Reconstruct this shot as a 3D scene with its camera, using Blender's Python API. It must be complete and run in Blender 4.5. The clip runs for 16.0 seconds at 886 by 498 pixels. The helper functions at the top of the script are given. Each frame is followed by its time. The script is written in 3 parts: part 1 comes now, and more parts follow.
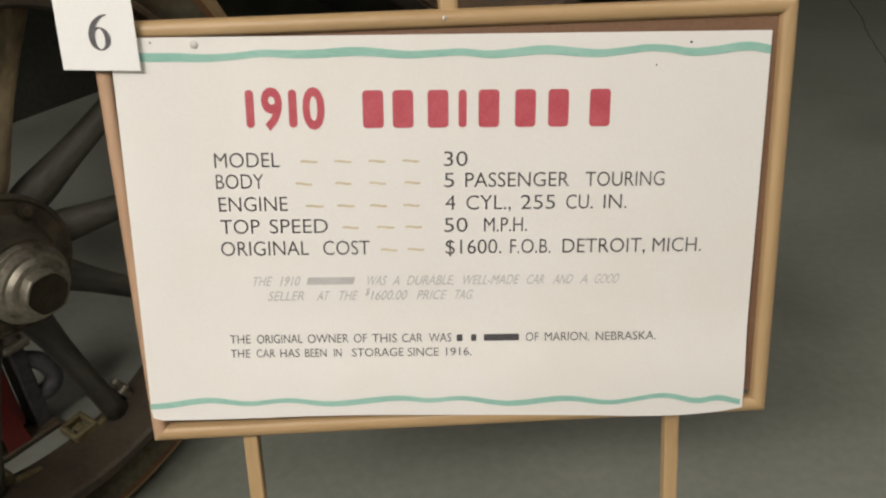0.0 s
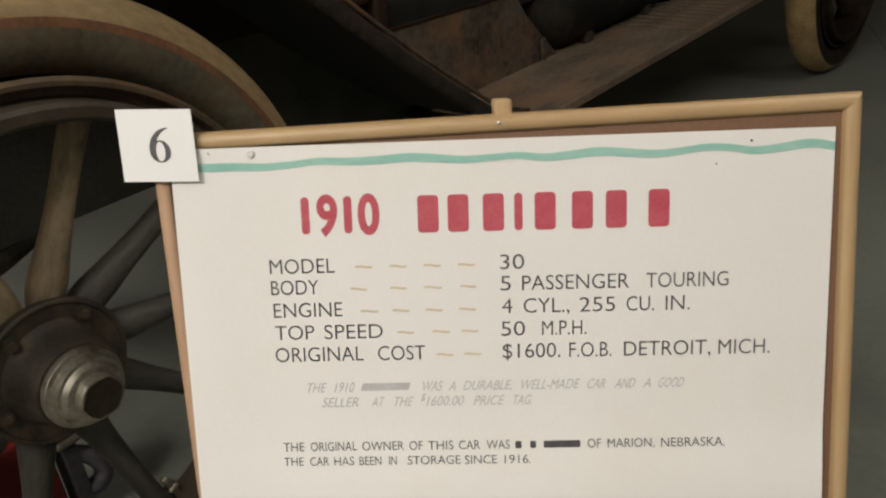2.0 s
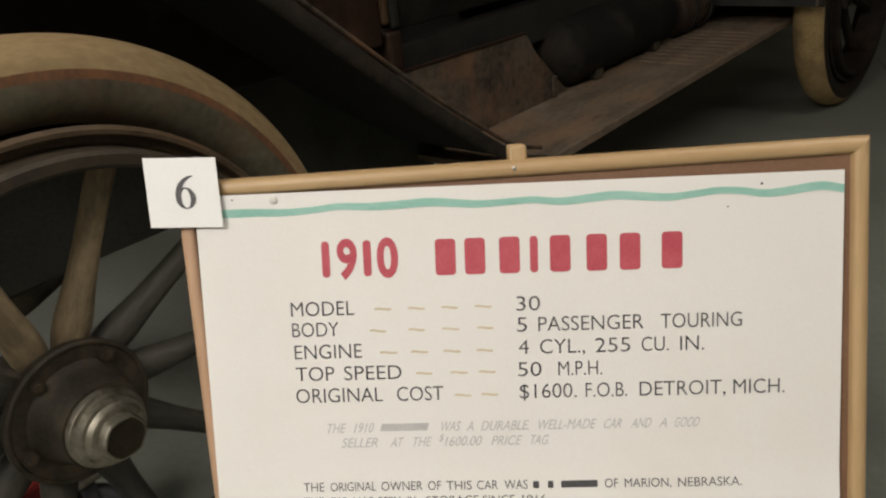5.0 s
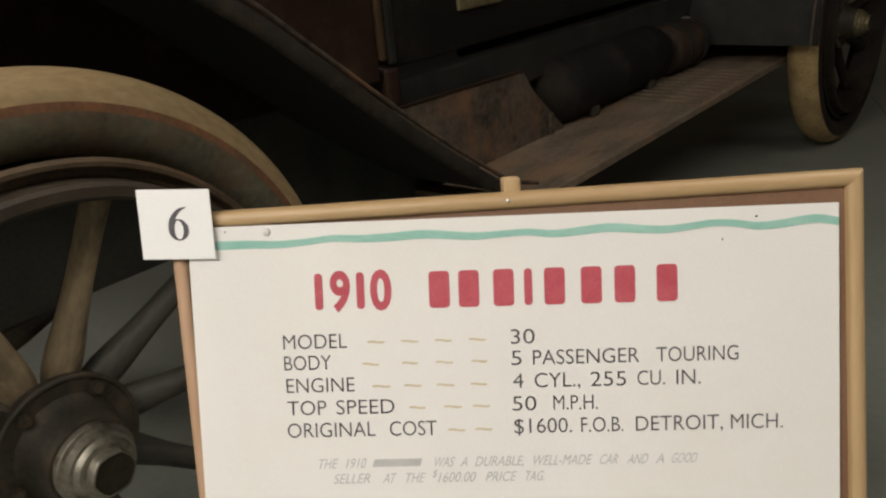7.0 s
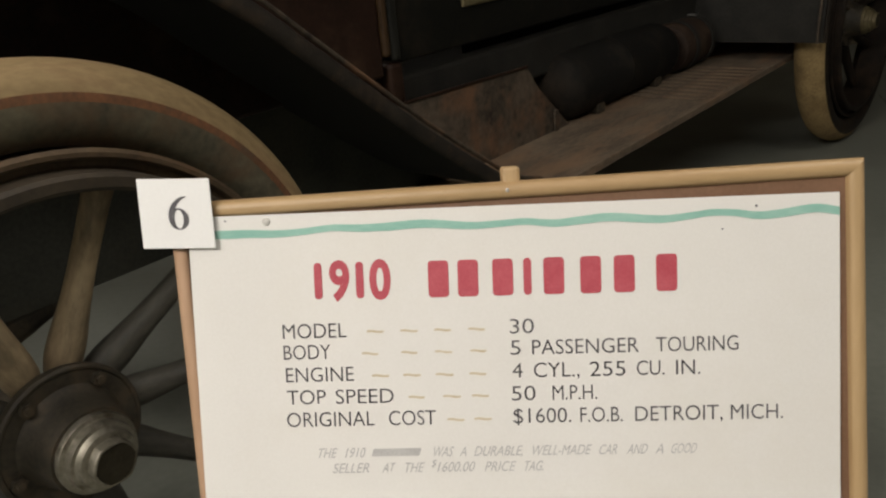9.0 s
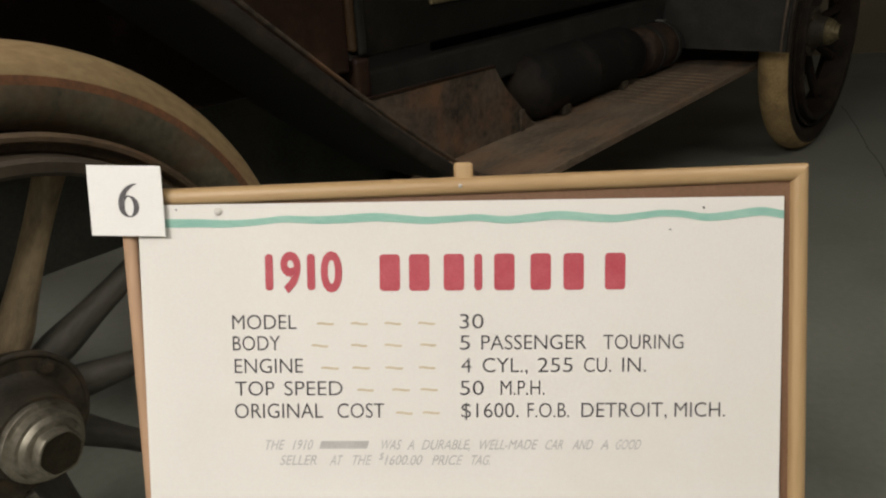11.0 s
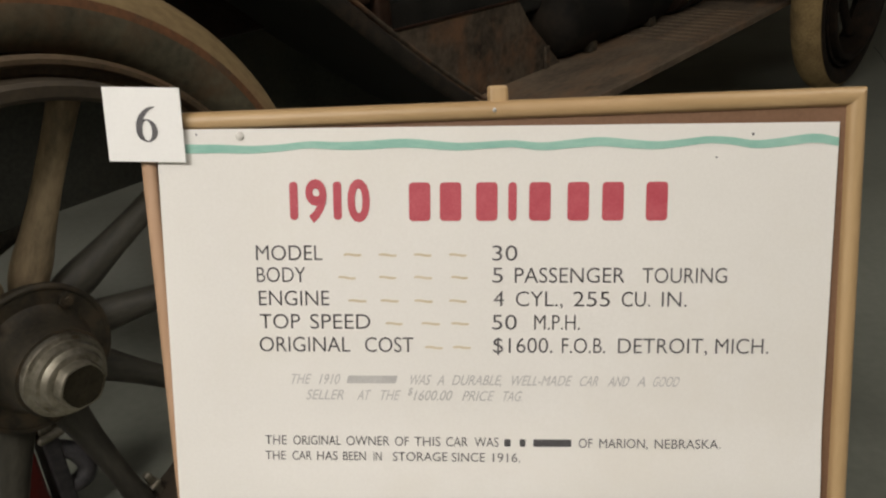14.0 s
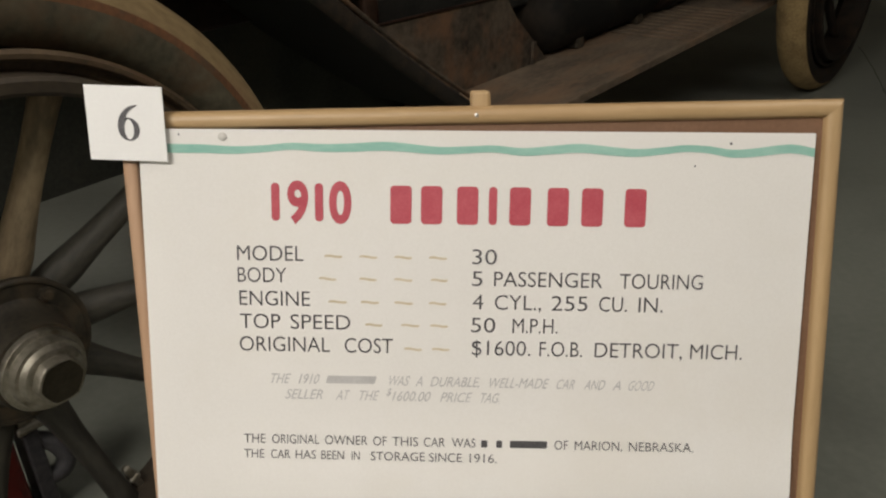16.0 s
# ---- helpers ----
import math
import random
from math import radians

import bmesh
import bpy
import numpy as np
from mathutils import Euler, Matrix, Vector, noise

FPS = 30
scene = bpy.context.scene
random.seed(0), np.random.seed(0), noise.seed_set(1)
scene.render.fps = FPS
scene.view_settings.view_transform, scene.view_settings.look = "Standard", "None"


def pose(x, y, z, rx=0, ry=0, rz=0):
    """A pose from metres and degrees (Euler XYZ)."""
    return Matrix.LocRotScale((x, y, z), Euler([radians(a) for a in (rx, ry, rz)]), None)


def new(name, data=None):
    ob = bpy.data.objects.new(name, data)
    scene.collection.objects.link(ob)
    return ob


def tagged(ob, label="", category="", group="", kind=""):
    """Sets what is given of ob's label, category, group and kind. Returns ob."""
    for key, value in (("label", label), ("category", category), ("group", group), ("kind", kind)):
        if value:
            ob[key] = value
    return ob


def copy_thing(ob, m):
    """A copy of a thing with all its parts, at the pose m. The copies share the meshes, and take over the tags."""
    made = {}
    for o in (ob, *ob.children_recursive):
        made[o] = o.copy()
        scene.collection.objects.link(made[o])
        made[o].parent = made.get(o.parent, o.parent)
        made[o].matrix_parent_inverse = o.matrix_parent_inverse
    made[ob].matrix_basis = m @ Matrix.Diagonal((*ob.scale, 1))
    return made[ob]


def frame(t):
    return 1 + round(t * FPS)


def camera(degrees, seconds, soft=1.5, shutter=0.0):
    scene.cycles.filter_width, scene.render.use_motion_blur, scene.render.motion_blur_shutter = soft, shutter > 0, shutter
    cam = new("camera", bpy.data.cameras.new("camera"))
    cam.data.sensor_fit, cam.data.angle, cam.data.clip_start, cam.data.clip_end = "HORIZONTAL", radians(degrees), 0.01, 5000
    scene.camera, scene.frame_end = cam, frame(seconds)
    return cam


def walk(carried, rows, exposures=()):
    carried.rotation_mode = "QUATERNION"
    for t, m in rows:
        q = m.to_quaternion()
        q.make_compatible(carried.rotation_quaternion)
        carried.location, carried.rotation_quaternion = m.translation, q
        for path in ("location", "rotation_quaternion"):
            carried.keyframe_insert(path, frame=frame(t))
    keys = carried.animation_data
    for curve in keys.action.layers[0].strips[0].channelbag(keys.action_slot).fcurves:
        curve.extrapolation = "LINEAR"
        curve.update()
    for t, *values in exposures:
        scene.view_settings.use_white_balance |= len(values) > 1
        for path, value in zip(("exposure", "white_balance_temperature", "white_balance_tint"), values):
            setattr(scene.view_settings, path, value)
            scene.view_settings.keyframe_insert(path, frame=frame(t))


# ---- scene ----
cam = camera(58.4, 16.0, soft=2.2)
PATH = [
    (0, 0.2805, -0.5612, 0.8494, 57.83, 2.41, -1.70),
    (0.2, 0.2798, -0.5545, 0.8506, 58.60, 2.82, -1.14),
    (0.4, 0.2790, -0.5468, 0.8518, 59.80, 3.18, -1.42),
    (0.5, 0.2786, -0.5443, 0.8522, 59.58, 3.36, -1.28),
    (1, 0.2730, -0.5434, 0.8517, 61.86, 4.15, 0.16),
    (1.2, 0.2716, -0.5431, 0.8582, 62.52, 4.19, -0.24),
    (1.5, 0.2706, -0.5412, 0.8711, 62.86, 4.22, 0.45),
    (2, 0.2692, -0.5339, 0.8722, 62.80, 4.52, 0.54),
    (2.5, 0.2700, -0.5320, 0.8727, 63.27, 4.83, 0.45),
    (3, 0.2622, -0.5343, 0.8798, 64.10, 5.20, 0.98),
    (5.5, 0.2690, -0.5451, 0.8880, 65.36, 5.18, 1.17),
    (6, 0.2728, -0.5469, 0.8874, 65.64, 5.37, 0.90),
    (6.5, 0.2696, -0.5486, 0.8820, 65.73, 5.39, 0.96),
    (7, 0.2701, -0.5419, 0.8822, 67.83, 5.07, 1.16),
    (7.5, 0.2747, -0.5383, 0.8742, 67.54, 5.53, 1.23),
    (8, 0.2743, -0.5385, 0.8739, 67.72, 5.43, 1.55),
    (8.5, 0.2745, -0.5468, 0.8751, 67.95, 5.34, 2.04),
    (9, 0.2762, -0.5456, 0.8728, 67.91, 5.19, 1.66),
    (11.5, 0.2935, -0.5513, 0.8674, 67.56, 2.85, -0.09),
    (12, 0.2873, -0.5523, 0.8601, 65.36, 2.84, -0.36),
    (12.5, 0.2836, -0.5435, 0.8559, 64.96, 2.75, -0.22),
    (13, 0.2796, -0.5336, 0.8532, 64.40, 3.08, 0.66),
    (13.5, 0.2791, -0.5300, 0.8448, 63.88, 2.87, 0.89),
    (14, 0.2760, -0.5275, 0.8435, 63.98, 3.31, 1.27),
    (14.5, 0.2694, -0.5307, 0.8504, 63.74, 3.61, 1.31),
    (15, 0.2739, -0.5171, 0.8521, 63.20, 3.29, 1.19),
    (15.5, 0.2729, -0.5202, 0.8591, 63.37, 2.69, 1.56),
    (16, 0.2811, -0.5270, 0.8565, 63.16, 2.03, 0.75),
]
walk(cam, [(t, pose(x, y, z, rx, ry, rz)) for t, x, y, z, rx, ry, rz in PATH],
     exposures=[(0, 0.0), (1, -0.10), (3, -0.09), (5.5, -0.02), (9, -0.02), (11.5, 0.04), (13, -0.03), (14, -0.10), (16, -0.14)])

# ---- light ----
world = bpy.data.worlds.new("dim_hall")
scene.world = world
world.use_nodes = True
world.node_tree.nodes["Background"].inputs[0].default_value = (0.9, 0.92, 1.0, 1)
world.node_tree.nodes["Background"].inputs[1].default_value = 0.02
LAMP_COLOUR = (1.0, 0.938, 0.882)
# unseen fixtures: the first two give the main light, the rest are added fill
LAMPS = [(-1.7, -1.9, 2.42, 85.0), (-0.4, -1.6, 2.42, 36.0), (-4.2, -1.2, 2.42, 36.0), (1.7, 0.0, 2.42, 13.0), (-1.6, 2.5, 2.42, 6.0)]


# ---- materials ----
def surf(name, c1, c2, rough=0.5, metal=0.0, scale=12.0, fine=160.0, bump=0.15, spread=0.12, stretch=(1, 1, 1), c3=None, patches=3.0, amount=0.5, depth=0.002, spec=0.5, vary=0.0):
    """A worn surface: two colours mixed by a coarse and a fine noise, a third one in patches."""
    m = bpy.data.materials.new(name)
    m.use_nodes = True
    nt = m.node_tree
    n, l = nt.nodes, nt.links
    bsdf = n["Principled BSDF"]
    co = n.new("ShaderNodeTexCoord")
    mp = n.new("ShaderNodeMapping")
    mp.inputs["Scale"].default_value = stretch
    l.new(co.outputs["Object"], mp.inputs["Vector"])
    big, small = n.new("ShaderNodeTexNoise"), n.new("ShaderNodeTexNoise")
    for t, sc, det in ((big, scale, 5.0), (small, fine, 4.0)):
        t.inputs["Scale"].default_value = sc
        t.inputs["Detail"].default_value = det
        l.new(mp.outputs[0], t.inputs["Vector"])
    add = n.new("ShaderNodeMath")
    add.operation = "MULTIPLY_ADD"
    add.inputs[1].default_value = 0.45
    l.new(small.outputs["Fac"], add.inputs[0])
    half = n.new("ShaderNodeMath")
    half.operation = "MULTIPLY"
    half.inputs[1].default_value = 0.6
    l.new(big.outputs["Fac"], half.inputs[0])
    l.new(half.outputs[0], add.inputs[2])
    ramp = n.new("ShaderNodeValToRGB")
    ramp.color_ramp.elements[0].position, ramp.color_ramp.elements[1].position = 0.36, 0.68
    ramp.color_ramp.elements[0].color, ramp.color_ramp.elements[1].color = (*c1, 1), (*c2, 1)
    l.new(add.outputs[0], ramp.inputs[0])
    colour = ramp.outputs[0]
    if c3:
        spot = n.new("ShaderNodeTexNoise")
        spot.inputs["Scale"].default_value, spot.inputs["Detail"].default_value = patches, 8.0
        spot.inputs["Roughness"].default_value = 0.65
        l.new(mp.outputs[0], spot.inputs["Vector"])
        rr = n.new("ShaderNodeMapRange")
        rr.inputs["From Min"].default_value, rr.inputs["From Max"].default_value = 0.5, 0.68
        rr.inputs["To Max"].default_value = amount
        l.new(spot.outputs["Fac"], rr.inputs["Value"])
        mix = n.new("ShaderNodeMix")
        mix.data_type = "RGBA"
        l.new(rr.outputs[0], mix.inputs["Factor"])
        l.new(colour, mix.inputs[6])
        mix.inputs[7].default_value = (*c3, 1)
        colour = mix.outputs[2]
    l.new(colour, bsdf.inputs["Base Color"])
    ro = n.new("ShaderNodeMapRange")
    ro.inputs["To Min"].default_value, ro.inputs["To Max"].default_value = max(0.04, rough - spread), min(1.0, rough + spread)
    l.new(add.outputs[0], ro.inputs["Value"])
    l.new(ro.outputs[0], bsdf.inputs["Roughness"])
    bsdf.inputs["Metallic"].default_value = metal
    bsdf.inputs["Specular IOR Level"].default_value = spec
    if vary:
        # alike pieces differ: each takes its own stretch of the grain and its own depth of colour
        info = n.new("ShaderNodeObjectInfo")
        shift = n.new("ShaderNodeMath")
        shift.operation = "MULTIPLY"
        shift.inputs[1].default_value = 37.0
        l.new(info.outputs["Random"], shift.inputs[0])
        l.new(shift.outputs[0], mp.inputs["Location"])
        dim = n.new("ShaderNodeMapRange")
        dim.inputs["To Min"].default_value = 1.0 - vary
        l.new(info.outputs["Random"], dim.inputs["Value"])
        scale_c = n.new("ShaderNodeVectorMath")
        scale_c.operation = "SCALE"
        l.new(colour, scale_c.inputs[0])
        l.new(dim.outputs[0], scale_c.inputs["Scale"])
        l.new(scale_c.outputs[0], bsdf.inputs["Base Color"])
    if bump:
        bp = n.new("ShaderNodeBump")
        bp.inputs["Strength"].default_value, bp.inputs["Distance"].default_value = bump, depth
        l.new(add.outputs[0], bp.inputs["Height"])
        l.new(bp.outputs[0], bsdf.inputs["Normal"])
    return m


M_FLOOR = surf("painted_concrete", (0.160, 0.166, 0.138), (0.212, 0.218, 0.184), 0.45, scale=2.2, fine=60, bump=0.08, c3=(0.10, 0.10, 0.085), patches=1.3, amount=0.5)
M_WALL = surf("hall_wall_paint", (0.62, 0.61, 0.575), (0.70, 0.69, 0.65), 0.8, scale=1.5, fine=80, bump=0.05)
M_PANEL = surf("dark_brown_wall_paint", (0.120, 0.096, 0.060), (0.165, 0.132, 0.085), 0.75, scale=1.8, fine=80, bump=0.06, c3=(0.10, 0.08, 0.055), patches=1.5, amount=0.4)
M_CEIL = surf("ceiling_paint", (0.70, 0.69, 0.665), (0.77, 0.76, 0.735), 0.9, scale=1.5, fine=90, bump=0.05)
M_CARD = surf("white_show_card", (0.755, 0.735, 0.690), (0.80, 0.78, 0.74), 0.62, scale=5, fine=420, bump=0.03, spread=0.06, c3=(0.72, 0.68, 0.60), patches=4.0, amount=0.35, depth=0.0004)
M_SLIP = surf("white_number_card", (0.78, 0.775, 0.75), (0.82, 0.815, 0.79), 0.5, scale=8, fine=300, bump=0.02, spread=0.05, depth=0.0003)
M_OAK = surf("varnished_maple", (0.385, 0.254, 0.120), (0.505, 0.348, 0.182), 0.42, scale=14, fine=120, bump=0.12, stretch=(1, 1, 0.12), c3=(0.30, 0.16, 0.065), patches=9.0, amount=0.45, depth=0.0006)
M_OAKX = surf("varnished_maple_along", (0.385, 0.254, 0.120), (0.505, 0.348, 0.182), 0.42, scale=14, fine=120, bump=0.12, stretch=(0.12, 1, 1), c3=(0.30, 0.16, 0.065), patches=9.0, amount=0.45, depth=0.0006)
# the same maple with the pink cast of the light mixed into its colour
M_OAKLIT = surf("pink_lit_maple", (0.385, 0.235, 0.140), (0.505, 0.330, 0.210), 0.42, scale=14, fine=120, bump=0.12, stretch=(1, 1, 0.12), c3=(0.30, 0.155, 0.075), patches=9.0, amount=0.45, depth=0.0006)
M_BOARD = surf("brown_hardboard", (0.175, 0.092, 0.050), (0.235, 0.130, 0.075), 0.6, scale=10, fine=300, bump=0.1, depth=0.0005)
M_RED = surf("red_poster_paint", (0.44, 0.060, 0.085), (0.53, 0.105, 0.130), 0.55, scale=60, fine=500, bump=0.05, depth=0.0002)
M_GREEN = surf("sea_green_marker", (0.235, 0.475, 0.390), (0.350, 0.575, 0.485), 0.6, scale=40, fine=300, bump=0.0, stretch=(0.3, 1, 1))
M_INK = surf("black_lettering_ink", (0.045, 0.043, 0.045), (0.10, 0.095, 0.10), 0.5, scale=90, fine=600, bump=0.0)
M_GREY = surf("grey_lettering_ink", (0.42, 0.41, 0.40), (0.56, 0.55, 0.53), 0.6, scale=60, fine=500, bump=0.0)
M_TAN = surf("tan_dash_paint", (0.56, 0.47, 0.30), (0.67, 0.59, 0.43), 0.6, scale=60, fine=500, bump=0.0)
M_STEEL = surf("dull_nickel", (0.20, 0.182, 0.138), (0.40, 0.372, 0.305), 0.52, 0.9, scale=34, fine=170, bump=0.5, c3=(0.085, 0.066, 0.036), patches=24.0, amount=0.9, depth=0.0012)
M_SCREW = surf("screw_steel", (0.45, 0.44, 0.42), (0.6, 0.58, 0.55), 0.35, 1.0, scale=60, fine=400, bump=0.05)
M_IRON = surf("greasy_iron", (0.020, 0.017, 0.011), (0.062, 0.050, 0.032), 0.65, 0.1, scale=26, fine=180, bump=0.4, c3=(0.105, 0.070, 0.038), patches=16.0, amount=0.75)
M_NUT = surf("dark_brown_nut_face", (0.026, 0.0225, 0.0145), (0.050, 0.043, 0.028), 0.85, scale=60, fine=300, bump=0.25, spec=0.1)
M_FELLOE = surf("dark_worn_felloe", (0.026, 0.019, 0.012), (0.060, 0.045, 0.027), 0.6, scale=18, fine=160, bump=0.2, c3=(0.035, 0.024, 0.015), patches=10.0, amount=0.6)
M_RIM = surf("rusted_rim_steel", (0.055, 0.037, 0.020), (0.130, 0.086, 0.046), 0.6, 0.1, scale=22, fine=180, bump=0.3, c3=(0.16, 0.075, 0.035), patches=14.0, amount=0.5)
M_TREAD = surf("aged_tan_rubber", (0.210, 0.141, 0.062), (0.385, 0.275, 0.135), 0.8, scale=9, fine=90, bump=0.35, stretch=(0.6, 2.2, 0.6), c3=(0.20, 0.105, 0.050), patches=9.0, amount=0.8)
M_TREADOLD = surf("grimy_tan_rubber", (0.215, 0.142, 0.058), (0.39, 0.275, 0.120), 0.85, scale=20, fine=160, bump=0.3, c3=(0.11, 0.07, 0.034), patches=8.0, amount=0.7)
M_REDLINE = surf("perished_red_rubber", (0.095, 0.043, 0.018), (0.215, 0.092, 0.037), 0.85, scale=24, fine=160, bump=0.4, c3=(0.080, 0.062, 0.038), patches=11.0, amount=0.9)
M_WALLRUB = surf("grey_sidewall_rubber", (0.042, 0.037, 0.022), (0.125, 0.108, 0.066), 0.8, scale=14, fine=110, bump=0.4, c3=(0.115, 0.062, 0.028), patches=8.0, amount=0.85)
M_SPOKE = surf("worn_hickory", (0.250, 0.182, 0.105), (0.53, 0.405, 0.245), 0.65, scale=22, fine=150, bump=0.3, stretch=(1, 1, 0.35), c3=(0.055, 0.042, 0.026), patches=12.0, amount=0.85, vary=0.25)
# hickory of the other spokes: shade and grime are both put into its colour
M_SPOKESHADE = surf("shaded_grimy_hickory", (0.040, 0.038, 0.031), (0.104, 0.095, 0.073), 0.6, scale=22, fine=150, bump=0.3, stretch=(1, 1, 0.35), c3=(0.024, 0.019, 0.013), patches=12.0, amount=0.85, vary=0.4)
# one near-black for the rear wheel's felloe, rim, spokes and sidewall
M_NEARBLACK = surf("near_black_wheel", (0.008, 0.0064, 0.005), (0.026, 0.018, 0.012), 0.6, scale=22, fine=150, bump=0.3, c3=(0.055, 0.034, 0.02), patches=9.0, amount=0.5, spec=0.2)
M_BLACK = surf("dusty_black_enamel", (0.017, 0.0165, 0.0145), (0.034, 0.032, 0.027), 0.65, scale=14, fine=160, bump=0.12, c3=(0.026, 0.022, 0.018), patches=6.0, amount=0.5, spec=0.15)
# the tone of shaded floor, for the sheet under the front fender
M_FLOORSHADE = surf("grey_green_floor_shade", (0.036, 0.037, 0.030), (0.066, 0.066, 0.053), 0.8, scale=10, fine=160, bump=0.15, c3=(0.08, 0.07, 0.05), patches=6.0, amount=0.5, spec=0.2)
M_LIP = surf("dusty_black_edge", (0.012, 0.010, 0.0075), (0.030, 0.024, 0.018), 0.6, scale=24, fine=180, bump=0.25, c3=(0.095, 0.060, 0.037), patches=13.0, amount=0.6, spec=0.25)
M_PLANK = surf("grimy_running_board", (0.078, 0.060, 0.042), (0.195, 0.147, 0.102), 0.75, scale=14, fine=120, bump=0.4, stretch=(0.35, 1, 1), c3=(0.235, 0.140, 0.080), patches=9.0, amount=0.65, spec=0.25)
M_APRON = surf("dirty_brown_apron", (0.024, 0.019, 0.014), (0.125, 0.096, 0.067), 0.7, scale=11, fine=70, bump=0.35, c3=(0.185, 0.098, 0.052), patches=8.0, amount=0.85, spec=0.25)
M_MAROON = surf("faded_maroon_panel", (0.012, 0.0058, 0.0036), (0.030, 0.0140, 0.0082), 0.5, scale=9, fine=120, bump=0.1, c3=(0.070, 0.040, 0.023), patches=7.0, amount=0.6, spec=0.2)
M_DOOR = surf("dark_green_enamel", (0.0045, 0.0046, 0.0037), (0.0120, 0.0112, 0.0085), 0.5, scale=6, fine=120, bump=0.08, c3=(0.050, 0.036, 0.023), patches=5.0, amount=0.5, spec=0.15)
M_GOLD = surf("ochre_edge_moulding", (0.026, 0.014, 0.0055), (0.062, 0.034, 0.013), 0.55, scale=30, fine=180, bump=0.2, stretch=(1, 1, 0.3), c3=(0.02, 0.012, 0.007), patches=14.0, amount=0.8, spec=0.25)
M_VERDI = surf("grey_green_edge_strip", (0.006, 0.006, 0.0045), (0.017, 0.017, 0.0125), 0.65, scale=30, fine=180, bump=0.2, stretch=(1, 1, 0.3), c3=(0.040, 0.032, 0.02), patches=14.0, amount=0.6, spec=0.25)
M_LEATHER = surf("worn_brown_leather", (0.016, 0.009, 0.006), (0.040, 0.024, 0.015), 0.7, scale=16, fine=140, bump=0.3, c3=(0.085, 0.055, 0.034), patches=12.0, amount=0.5, spec=0.25)
M_CHEST = surf("dusty_dark_box_paint", (0.0035, 0.0033, 0.0028), (0.0095, 0.0085, 0.0064), 0.8, scale=6, fine=120, bump=0.2, c3=(0.042, 0.031, 0.021), patches=4.5, amount=0.6, spec=0.2)
M_DIRT = surf("crack_dirt", (0.070, 0.074, 0.064), (0.11, 0.115, 0.10), 0.9, scale=30, fine=200, bump=0.1)
M_CLIP = surf("dirty_brass_clip", (0.085, 0.066, 0.030), (0.20, 0.165, 0.085), 0.55, 0.4, scale=40, fine=200, bump=0.3)
M_JACK = surf("dull_red_paint", (0.11, 0.010, 0.008), (0.19, 0.018, 0.013), 0.45, scale=20, fine=150, bump=0.15, c3=(0.08, 0.02, 0.015), patches=9.0, amount=0.5)
M_KNOB = surf("orange_red_paint", (0.55, 0.060, 0.020), (0.66, 0.085, 0.030), 0.4, scale=20, fine=150, bump=0.1)
M_LABEL = surf("white_label", (0.55, 0.53, 0.49), (0.65, 0.63, 0.58), 0.6, scale=30, fine=200, bump=0.0)
M_LAMPBOX = surf("white_enamel", (0.7, 0.7, 0.68), (0.76, 0.76, 0.74), 0.4, scale=6, fine=100, bump=0.02)
M_GLOW = bpy.data.materials.new("added_fixture_glow")
M_GLOW.use_nodes = True
M_GLOW.node_tree.nodes["Principled BSDF"].inputs["Emission Color"].default_value = (1, 0.94, 0.86, 1)
M_GLOW.node_tree.nodes["Principled BSDF"].inputs["Emission Strength"].default_value = 2.0


# ---- building helpers ----
def part(name, bm, mat, parent=None, label="", smooth=False):
    """Links a bmesh as one mesh object under a thing or a part."""
    me = bpy.data.meshes.new(name)
    bm.normal_update()
    bm.to_mesh(me)
    bm.free()
    for m in mat if isinstance(mat, (list, tuple)) else (mat,):
        me.materials.append(m)
    if smooth:
        me.polygons.foreach_set("use_smooth", [True] * len(me.polygons))
        me.set_sharp_from_angle(angle=radians(38))
    ob = new(name, me)
    ob.parent = parent
    if label:
        ob["label"] = label
    return ob


def share(name, me, parent, m):
    ob = new(name, me)
    ob.parent = parent
    ob.matrix_basis = m
    return ob


def holder(name, m):
    ob = new(name)
    ob.empty_display_size = 0.1
    ob.matrix_basis = m
    return ob


def box(x0, x1, y0, y1, z0, z1, bevel=0.0, bm=None, segments=2):
    own = bmesh.new()
    r = bmesh.ops.create_cube(own, size=1)
    for v in r["verts"]:
        v.co = Vector((x0 + (v.co.x + 0.5) * (x1 - x0), y0 + (v.co.y + 0.5) * (y1 - y0), z0 + (v.co.z + 0.5) * (z1 - z0)))
    if bevel:
        bmesh.ops.bevel(own, geom=own.edges[:], offset=bevel, segments=segments, affect="EDGES", profile=0.5)
    return own


def merge(*bms):
    out = bmesh.new()
    for b in bms:
        me = bpy.data.meshes.new("tmp")
        b.to_mesh(me)
        b.free()
        out.from_mesh(me)
        bpy.data.meshes.remove(me)
    return out


def lathe(profile, n=72, slot=None):
    """Revolves (out, radius) round the y axis; out points to -y."""
    bm = bmesh.new()
    rings = []
    for o, r in profile:
        if r < 1e-5:
            rings.append([bm.verts.new((0, -o, 0))] * n)
        else:
            rings.append([bm.verts.new((r * math.cos(2 * math.pi * k / n), -o, r * math.sin(2 * math.pi * k / n))) for k in range(n)])
    for i, (a, b) in enumerate(zip(rings, rings[1:])):
        for k in range(n):
            q = [a[k], a[(k + 1) % n], b[(k + 1) % n], b[k]]
            q = list(dict.fromkeys(q))
            if len(q) > 2:
                f = bm.faces.new(q)
                if slot:
                    f.material_index = slot(i)
    bmesh.ops.recalc_face_normals(bm, faces=bm.faces[:])
    return bm


